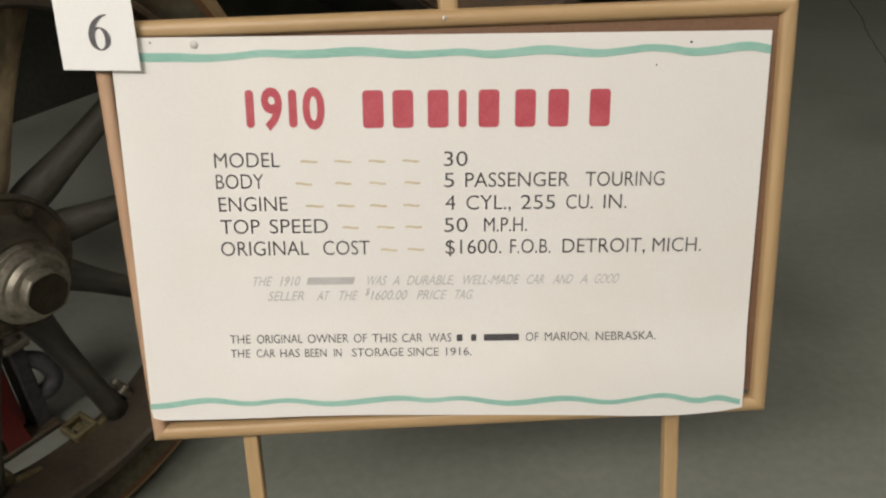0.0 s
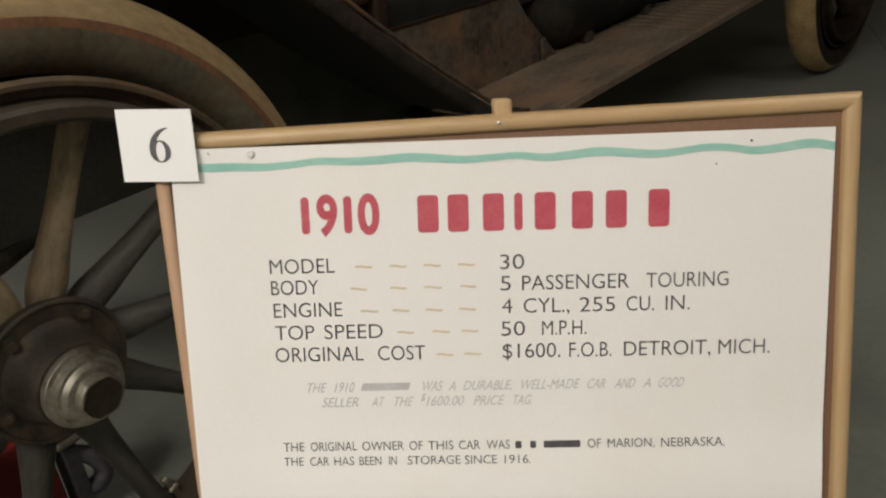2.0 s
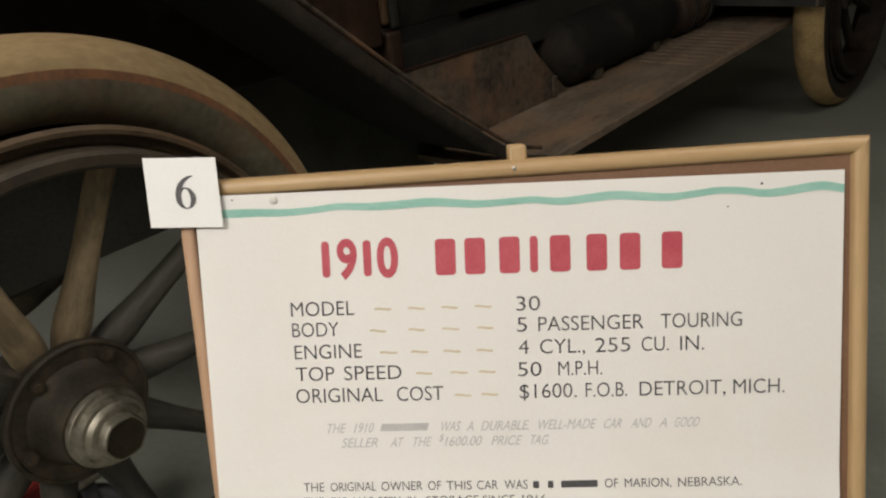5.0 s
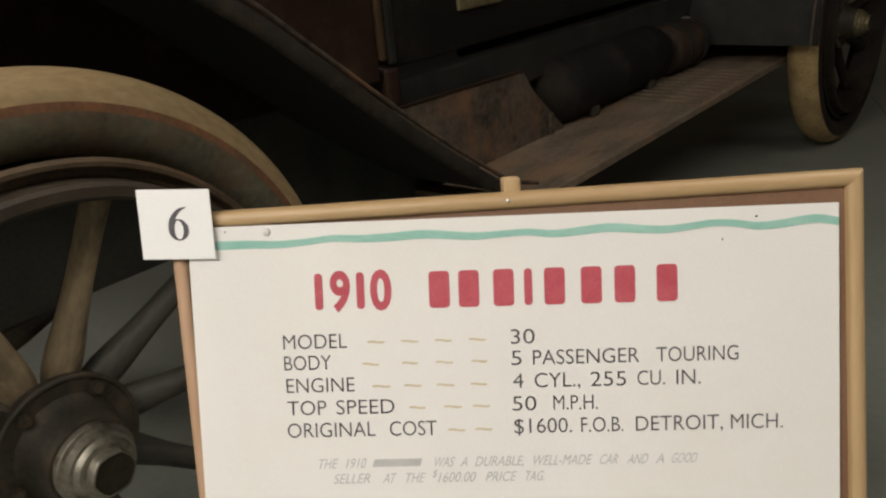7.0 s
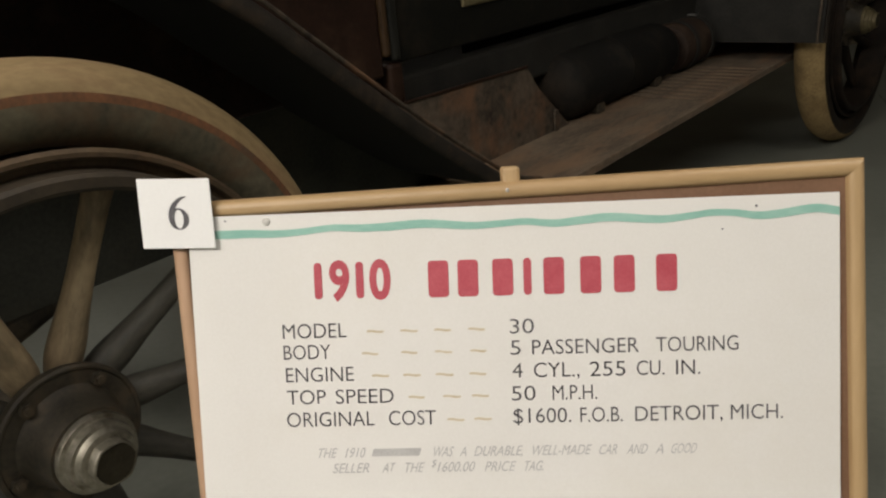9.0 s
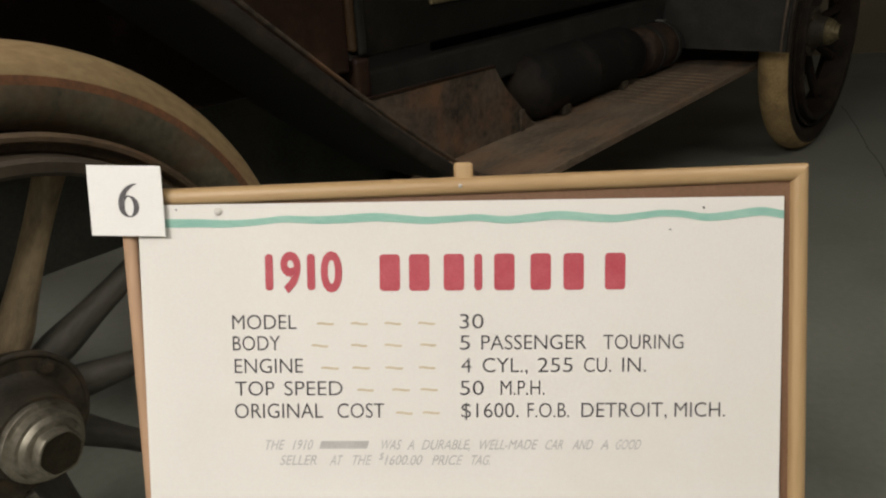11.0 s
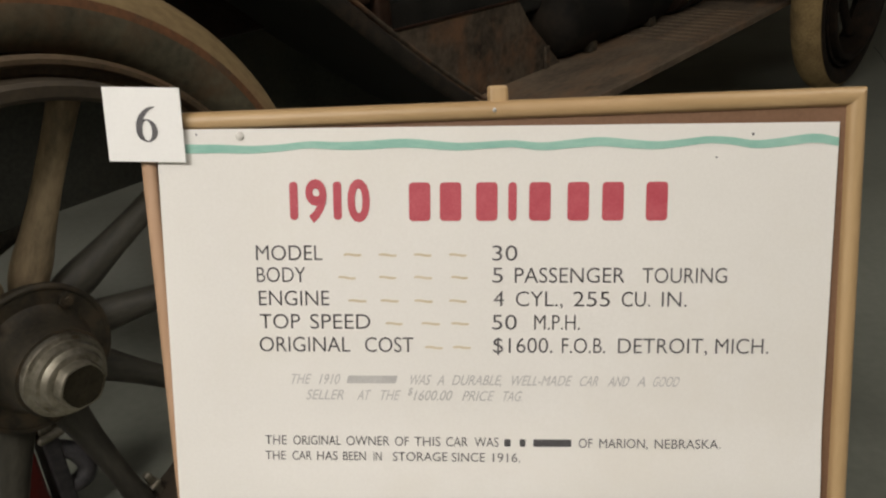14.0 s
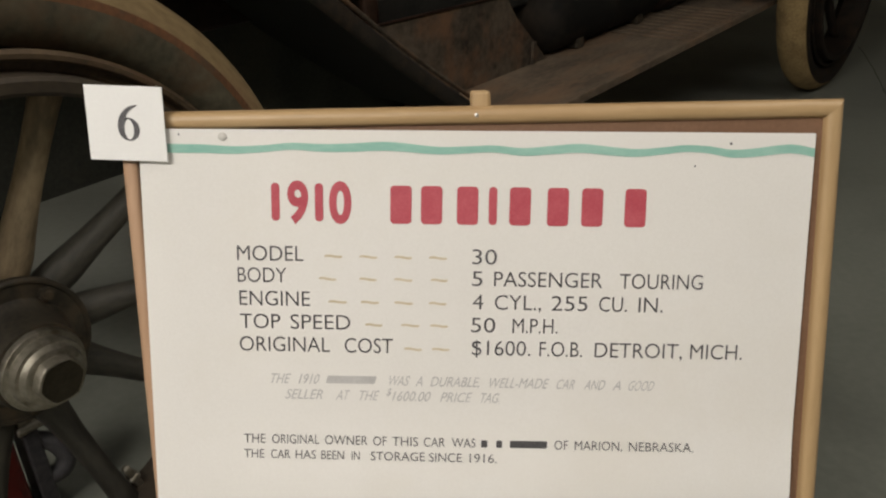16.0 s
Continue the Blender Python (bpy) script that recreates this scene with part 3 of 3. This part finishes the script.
for a, b, mat in ((0.0, 0.034, M_KNOB), (0.034, 0.065, M_LABEL), (0.065, 0.10, M_INK), (0.10, 0.135, M_LABEL), (0.135, 0.20, M_KNOB)):
    p, q = Vector((-0.040, -0.048, 0.222)), Vector((-0.62, -0.18, -0.55)).normalized()
    part("handle_band", tube([p + q * a, p + q * b], 0.013), mat, stand, "", True)

# ---- the framed notice on its easel; local x across, z up the card, -y towards the reader ----
SIGN = Matrix(((0.99895, -0.01394, 0.04369, 0), (0, 0.95269, 0.30393, 0), (-0.04586, -0.30361, 0.95169, 0.3245), (0, 0, 0, 1)))
sign = tagged(holder("notice_easel", SIGN), "hand-lettered white notice in a thin wooden frame on easel legs", "sign")
TILT = Matrix.Translation((0.0045, 0, -0.0115)) @ pose(0, 0, 0, 0, -2.3, 0)
FW, FH, BAR = 0.5745, 0.374, 0.0155


CORNERS = [Vector((-0.0034, -0.0264)), Vector((0.5897, -0.0058)), Vector((0.5827, 0.3815)), Vector((-0.0229, 0.3616))]
SECTION = [(0.0, 0.011), (0.0, 0.006), (0.001, 0.003)] + [(BAR * (0.5 - 0.43 * math.cos(t)), 0.003 - 0.0045 * math.sin(t)) for t in (math.pi * k / 8 for k in range(1, 8))] + [(BAR - 0.001, 0.003), (BAR, 0.006), (BAR, 0.011)]


def inset(k, w):
    """Corner k of the frame, moved in by w from both its sides."""
    p, a, b = CORNERS[k], CORNERS[k - 1], CORNERS[(k + 1) % 4]
    d1, d2 = (p - a).normalized(), (b - p).normalized()
    n1, n2 = Vector((-d1.y, d1.x)), Vector((-d2.y, d2.x))
    return p + (n1 + n2) * w / (1 + n1.dot(n2))


def moulding(k, mat):
    """A mitred half-round bar from corner k to the next one."""
    bm = bmesh.new()
    ends = []
    for c in (k, (k + 1) % 4):
        ends.append([bm.verts.new((inset(c, w).x, d, inset(c, w).y)) for w, d in SECTION])
    n = len(SECTION)
    for i in range(n):
        bm.faces.new([ends[0][i], ends[0][(i + 1) % n], ends[1][(i + 1) % n], ends[1][i]])
    bm.faces.new(ends[0])
    bm.faces.new(ends[1][::-1])
    bmesh.ops.recalc_face_normals(bm, faces=bm.faces[:])
    return part("frame_bar", bm, mat, sign, "", True)


for k, mat in enumerate((M_OAKX, M_OAK, M_OAKX, M_OAKLIT)):
    moulding(k, mat)
back = part("backing_board", box(-0.002, FW + 0.0070, 0.0062, 0.0105, 0.004, FH - 0.010), M_BOARD, sign, "brown hardboard backing")
back.matrix_basis = TILT


def to_floor(x, y):
    """The height along the frame at which a leg at x, y meets the floor."""
    m = SIGN @ TILT
    p, d = m @ Vector((x, y, 0)), m.to_3x3() @ Vector((0, 0, 1))
    return -p.z / d.z


for x in (0.0815, 0.4965):
    leg = part("leg", box(x - 0.0072, x + 0.0072, 0.011, 0.025, to_floor(x, 0.011), FH - 0.02, 0.002), M_OAK, sign)
    leg.matrix_basis = TILT
top = SIGN @ TILT @ Vector((0.2915, 0.018, FH + 0.008))
foot = Vector((top.x + 0.004, top.y + 0.19, 0.006))
axis = (foot - top)
strut = part("back_strut", box(-0.008, 0.008, -0.007, 0.007, -axis.length, 0.0, 0.0025), M_OAK, sign)
strut.matrix_basis = SIGN.inverted() @ Matrix.Translation(top) @ (-axis).to_track_quat("Z", "X").to_matrix().to_4x4() @ pose(0, 0, 0, 0, 0, 90)
tab = part("top_tab", box(0.2845, 0.3005, 0.003, 0.016, FH - 0.012, FH + 0.0100, 0.003), M_OAK, sign, "small wooden tab over the frame")
tab.matrix_basis = TILT


def stud(name, u, v, y, r, mat, h=0.0012):
    bm = lathe([(0.0, r), (h * 0.6, r * 0.92), (h, r * 0.6), (h * 1.1, 0.0)], 20)
    ob = part(name, bm, mat, sign, "", True)
    ob.matrix_basis = pose(u, y, v)
    return ob


stud("screw", 0.278, 0.3635, -0.0005, 0.0022, M_SCREW)

CARD_W, CARD_H = 0.5600, 0.3526


def smooth_step(x):
    x = min(1.0, max(0.0, x))
    return x * x * (3 - 2 * x)


def bend(u, v):
    """Depth of the card's face: it lies in the frame at its top edge and rides over the bars below and at one side."""
    d = 0.0018 - 0.0047 * (1 - smooth_step((v - 0.020) / 0.08))
    d -= 0.0047 * (1 - smooth_step((u - 0.008) / 0.07))
    return max(d, -0.0029) + 0.0006 * math.sin(9 * u + 1.0) * math.sin(11 * v)


EDGE = spline([(-0.01, -0.0021), (0.050, -0.0018), (0.110, -0.0010), (0.160, 0.0), (0.230, -0.0005), (0.390, -0.0037), (0.475, -0.0064), (0.530, -0.0041), (0.570, 0.0022)])


def sag(u):
    """The lower edge was cut by hand: it wavers, droops and lifts again at the corner."""
    return float(np.interp(u, [p.x for p in EDGE], [p.y for p in EDGE]))


bm = bmesh.new()
NU, NV = 56, 36
grid = [[bm.verts.new((-0.0035 + (CARD_W + 0.0045) * i / NU, 0, CARD_H * j / NV)) for i in range(NU + 1)] for j in range(NV + 1)]
for row in grid:
    for v in row:
        v.co.x += 0.0026 * (1 - v.co.z / CARD_H) * (v.co.x / CARD_W) + 0.0028 * (1 - v.co.z / CARD_H) * (1 - v.co.x / CARD_W)
        v.co.z += (1 - v.co.z / CARD_H) ** 5 * sag(v.co.x)
        v.co.z -= 0.0039 * (v.co.z / CARD_H) ** 4 * (1 - v.co.x / CARD_W)  # the upper edge is cut aslant
        v.co.y = bend(v.co.x, v.co.z)
# one lower corner is worn round
for j in range(2):
    for i in range(2):
        v = grid[j][i]
        cx, cz = grid[1][1].co.x, grid[1][1].co.z
        d = Vector((v.co.x - cx, v.co.z - cz))
        if d.length > 1e-6:
            big = max(abs(d.x) / abs(grid[0][0].co.x - cx), abs(d.y) / abs(cz))
            unit = d.normalized() * big
            v.co.x, v.co.z = cx + unit.x * abs(grid[0][0].co.x - cx), cz + unit.y * abs(cz)
for j in range(NV):
    for i in range(NU):
        bm.faces.new([grid[j][i], grid[j][i + 1], grid[j + 1][i + 1], grid[j + 1][i]])
r = bmesh.ops.extrude_face_region(bm, geom=bm.faces[:])
bmesh.ops.translate(bm, verts=[e for e in r["geom"] if isinstance(e, bmesh.types.BMVert)], vec=(0, 0.0012, 0))
bmesh.ops.recalc_face_normals(bm, faces=bm.faces[:])
card = part("notice_card", bm, M_CARD, sign, "white show card with hand lettering and green wavy lines", True)


def glyphs(text, spread=0.0):
    data = bpy.data.curves.new("text", "FONT")
    data.body, data.offset, data.resolution_u = text, spread, 4
    ob = new("text", data)
    me = bpy.data.meshes.new_from_object(ob.evaluated_get(bpy.context.evaluated_depsgraph_get()))
    bpy.data.objects.remove(ob)
    bpy.data.curves.remove(data)
    return me


CAP = max(v.co.y for v in glyphs("H").vertices)


def lettering(text, u0, u1, v, h, mat, parent, spread=0.0, slant=0.0, slope=0.0, lift=0.0004, depth=None, name="lettering"):
    me = glyphs(text, spread)
    xs = [p.co.x for p in me.vertices]
    x0, x1 = min(xs), max(xs)
    for p in me.vertices:
        x, y = p.co.x, p.co.y
        z = v + y / CAP * h + slope * u0
        u = u0 + (x - x0) / (x1 - x0) * (u1 - u0) + slant * y / CAP * h
        p.co = Vector((u, (depth if depth is not None else bend(u, z)) - lift, z))
    me.name = name
    me.materials.clear()
    me.materials.append(mat)
    ob = new(name, me)
    ob.parent = parent
    return ob


def dash(u0, u1, v0, v1, thick, mat, parent, name, wave=0.0, cycles=1.0, n=16, lift=0.0004):
    """A brush stroke with rounded ends on the card."""
    bm = bmesh.new()
    pairs = []
    for k in range(n + 1):
        t = k / n
        u = u0 + (u1 - u0) * t
        v = v0 + (v1 - v0) * t + wave * math.sin(2 * math.pi * cycles * t)
        half = 0.5 * thick * min(1.0, math.sqrt(max(0.0, 1 - (2 * t - 1) ** 8)) + 0.15)
        pairs.append([bm.verts.new((u, bend(u, v + e) - lift, v + e)) for e in (-half, half)])
    for a, b in zip(pairs, pairs[1:]):
        bm.faces.new([a[0], b[0], b[1], a[1]])
    return part(name, bm, mat, parent)


def block(u0, u1, v0, v1, r, mat, parent, name, slant=0.0, lift=0.0004):
    """A plain bar with rounded corners on the card."""
    bm = bmesh.new()
    ring = []
    for cx, cz, a0 in ((u1 - r, v1 - r, 0), (u0 + r, v1 - r, 90), (u0 + r, v0 + r, 180), (u1 - r, v0 + r, 270)):
        for k in range(6):
            a = radians(a0 + 18 * k)
            u, v = cx + r * math.cos(a), cz + r * math.sin(a)
            u += slant * (v - v0)
            ring.append(bm.verts.new((u, bend(u, v) - lift, v)))
    bm.faces.new(ring)
    return part(name, bm, mat, parent)


# heading: the year in red, the maker's name as plain red bars
for ch, u0, u1 in (("1", 0.1055, 0.1125), ("9", 0.119, 0.137), ("1", 0.1425, 0.1495), ("0", 0.1545, 0.1735)):
    if ch == "1":
        block(u0, u1, 0.2725, 0.305, 0.0034, M_RED, card, "numeral")
    else:
        lettering(ch, u0, u1, 0.2725, 0.0325, M_RED, card, spread=0.035, name="numeral")
for u0, u1 in ((0.205, 0.226), (0.229, 0.254), (0.260, 0.284), (0.290, 0.297), (0.306, 0.327), (0.338, 0.359), (0.365, 0.390), (0.401, 0.427)):
    w = min(u1 - u0, 0.0180)
    block(0.5 * (u0 + u1 - w), 0.5 * (u0 + u1 + w), 0.2715, 0.3040, 0.0034, M_RED, card, "red_bar")

LINES = [
    (0.2380, 0.0130, [("MODEL", 0.075, 0.132), ("30", 0.277, 0.298)]),
    (0.2190, 0.0130, [("BODY", 0.075, 0.117), ("5", 0.277, 0.286), ("PASSENGER", 0.296, 0.389), ("TOURING", 0.404, 0.475)]),
    (0.1985, 0.0130, [("ENGINE", 0.076, 0.137), ("4", 0.278, 0.287), ("CYL.,", 0.297, 0.337), ("255", 0.346, 0.377), ("CU.", 0.387, 0.411), ("IN.", 0.421, 0.442)]),
    (0.1780, 0.0130, [("TOP", 0.076, 0.111), ("SPEED", 0.120, 0.172), ("50", 0.277, 0.298), ("M.P.H.", 0.313, 0.352)]),
    (0.1575, 0.0132, [("ORIGINAL", 0.075, 0.154), ("COST", 0.167, 0.209), ("$1600.", 0.278, 0.329), ("F.O.B.", 0.337, 0.374), ("DETROIT,", 0.385, 0.461), ("MICH.", 0.468, 0.513)]),
]
for v, h, words in LINES:
    for text, u0, u1 in words:
        lettering(text, u0, u1, v, h, M_INK, card, spread=-0.006, slope=-0.002)
SMALL = [
    (0.0735, 0.0082, [("THE", 0.077, 0.096), ("ORIGINAL", 0.102, 0.144), ("OWNER", 0.149, 0.187), ("OF", 0.192, 0.204), ("THIS", 0.209, 0.232), ("CAR", 0.237, 0.256), ("WAS", 0.262, 0.283), ("OF", 0.353, 0.365), ("MARION,", 0.371, 0.413), ("NEBRASKA.", 0.419, 0.476)]),
    (0.0600, 0.0078, [("THE", 0.077, 0.095), ("CAR", 0.101, 0.118), ("HAS", 0.123, 0.141), ("BEEN", 0.146, 0.166), ("IN", 0.173, 0.180), ("STORAGE", 0.190, 0.238), ("SINCE", 0.242, 0.271), ("1916.", 0.278, 0.302)]),
]
for v, h, words in SMALL:
    for text, u0, u1 in words:
        lettering(text, u0, u1, v, h, M_INK, card, spread=-0.004, slope=-0.005)
for u0, u1 in ((0.288, 0.2935), (0.3015, 0.3065), (0.3135, 0.3465)):
    block(u0, u1, 0.0725, 0.0790, 0.001, M_INK, card, "ink_bar")
ITALIC = [
    (0.1288, 0.0088, [("THE", 0.100, 0.117), ("1910", 0.126, 0.143), ("WAS", 0.204, 0.222), ("A", 0.229, 0.235), ("DURABLE,", 0.242, 0.285), ("WELL-MADE", 0.292, 0.344), ("CAR", 0.352, 0.368), ("AND", 0.377, 0.394), ("A", 0.402, 0.409), ("GOOD", 0.415, 0.437)]),
    (0.1147, 0.0088, [("SELLER", 0.114, 0.147), ("AT", 0.159, 0.169), ("THE", 0.178, 0.195), ("1600.00", 0.2085, 0.241), ("PRICE", 0.251, 0.277), ("TAG.", 0.285, 0.303)]),
]
for v, h, words in ITALIC:
    for text, u0, u1 in words:
        lettering(text, u0, u1, v, h, M_GREY, card, slant=0.3, slope=-0.004)
lettering("$", 0.2035, 0.2070, 0.1195, 0.0065, M_GREY, card, slant=0.3, slope=-0.004)
block(0.150, 0.193, 0.1290, 0.1360, 0.001, M_GREY, card, "grey_bar", slant=0.3)

# dashes that lead from the terms to their values
for v, starts in ((0.2420, (0.150, 0.180, 0.210, 0.240)), (0.2225, (0.145, 0.180, 0.210, 0.2415)), (0.2020, (0.153, 0.181, 0.210, 0.240)), (0.1820, (0.185, 0.216, 0.2415)), (0.1610, (0.219, 0.243))):
    for u0 in starts:
        length = 0.0145 + 0.002 * random.random()
        dash(u0, u0 + length, v + 0.0006, v - 0.0004 + 0.0008 * random.random(), 0.0019, M_TAN, card, "leader_dash", wave=0.0004)

# green wavy lines along both edges

def wave_line(name, middle, thick):
    bm = bmesh.new()
    pairs = []
    for k in range(141):
        u = -0.001 + 0.562 * k / 140
        v = middle(u)
        t = thick * (1 + 0.12 * math.sin(37 * u + 0.6)) * 0.5
        pairs.append([bm.verts.new((u, bend(u, v + e) - 0.0004, v + e)) for e in (-t, t)])
    for a, b in zip(pairs, pairs[1:]):
        bm.faces.new([a[0], b[0], b[1], a[1]])
    return part(name, bm, M_GREEN, card, "sea-green wavy line")


UPPER = spline([(-0.001, 0.3334), (0.026, 0.3327), (0.0502, 0.3326), (0.0744, 0.3318), (0.0988, 0.3332), (0.1231, 0.3356), (0.1473, 0.3347), (0.1716, 0.3351), (0.2050, 0.3367), (0.2444, 0.3338), (0.2687, 0.3346), (0.293, 0.3358), (0.3173, 0.3336), (0.3416, 0.3355), (0.3658, 0.3373), (0.395, 0.3350), (0.4145, 0.3342), (0.4388, 0.3367), (0.4533, 0.3384), (0.4728, 0.3376), (0.4923, 0.3347), (0.5117, 0.3359), (0.5407, 0.3394), (0.562, 0.3362)])
wave_line("wavy_line", lambda u: float(np.interp(u, [p.x for p in UPPER], [p.y for p in UPPER])), 0.0066)
LOWER = spline([(-0.001, 0.0125), (0.0164, 0.0137), (0.0538, 0.0181), (0.0907, 0.0140), (0.1281, 0.0167), (0.1706, 0.0124), (0.2297, 0.0171), (0.2619, 0.0142), (0.2942, 0.0159), (0.3376, 0.0098), (0.3917, 0.0140), (0.4355, 0.0090), (0.4844, 0.0152), (0.5176, 0.0092), (0.5394, 0.0118), (0.5563, 0.0079), (0.562, 0.0070)])
wave_line("wavy_line", lambda u: float(np.interp(u, [p.x for p in LOWER], [p.y for p in LOWER])), 0.0052)
stud("thumb_tack", 0.0655, 0.3430, bend(0.0655, 0.3430), 0.0036, M_LABEL, 0.0020)
stud("pin_hole", 0.491, 0.3430, bend(0.491, 0.343) - 0.0003, 0.0011, M_INK, 0.0003)
stud("pin_hole", 0.462, 0.3240, bend(0.462, 0.324) - 0.0003, 0.0008, M_INK, 0.0003)
stud("pin_hole", 0.030, 0.3445, bend(0.030, 0.3445) - 0.0003, 0.0008, M_INK, 0.0003)

# ---- number card over the corner of the frame ----
sheet = box(0, 0.0644, 0, 0.0011, 0, 0.0611, 0.0004, segments=1)
for v in sheet.verts:
    v.co.x -= 0.072 * v.co.z  # cut out of square
slip = part("number_card", sheet, M_SLIP)
slip.matrix_basis = SIGN @ Matrix.Translation((-0.0420, -0.0080, 0.3228)) @ pose(0, 0, 0, 0, 1.2, 0)
tagged(slip, "square white number card over the corner of the wooden frame", "number card")


def serif_six(u0, u1, v0, h):
    """A bold figure six with thick and thin strokes: a bowl and a tapering back."""
    bm = bmesh.new()
    w = (u1 - u0) / 0.64
    place = lambda x, y, lift: bm.verts.new((u0 + x * w - 0.072 * (v0 + y * h), -lift, v0 + y * h))
    rings = []
    for k in range(40):
        a = 2 * math.pi * k / 40
        rings.append((place(0.32 + 0.32 * math.cos(a), 0.315 + 0.325 * math.sin(a), 0.0004), place(0.325 + 0.145 * math.cos(a + 0.08), 0.312 + 0.283 * math.sin(a + 0.08), 0.0004)))
    for k in range(40):
        a, b = rings[k], rings[(k + 1) % 40]
        bm.faces.new([a[0], b[0], b[1], a[1]])
    back_line = spline([(0.095, 0.28, 0.092), (0.092, 0.44, 0.090), (0.145, 0.63, 0.082), (0.27, 0.81, 0.064), (0.43, 0.93, 0.040), (0.61, 0.985, 0.012)], 6)
    pairs = []
    for i, p in enumerate(back_line):
        d = (back_line[min(i + 1, len(back_line) - 1)] - back_line[max(i - 1, 0)])
        d = Vector((-d.y, d.x)).normalized()
        pairs.append([place(p.x + d.x * e * p.z, p.y + d.y * e * p.z, 0.0005) for e in (-1, 1)])
    for a, b in zip(pairs, pairs[1:]):
        bm.faces.new([a[0], b[0], b[1], a[1]])
    bmesh.ops.recalc_face_normals(bm, faces=bm.faces[:])
    return part("numeral", bm, M_INK, slip, "bold black serif numeral")


serif_six(0.0257, 0.0434, 0.0168, 0.0290)
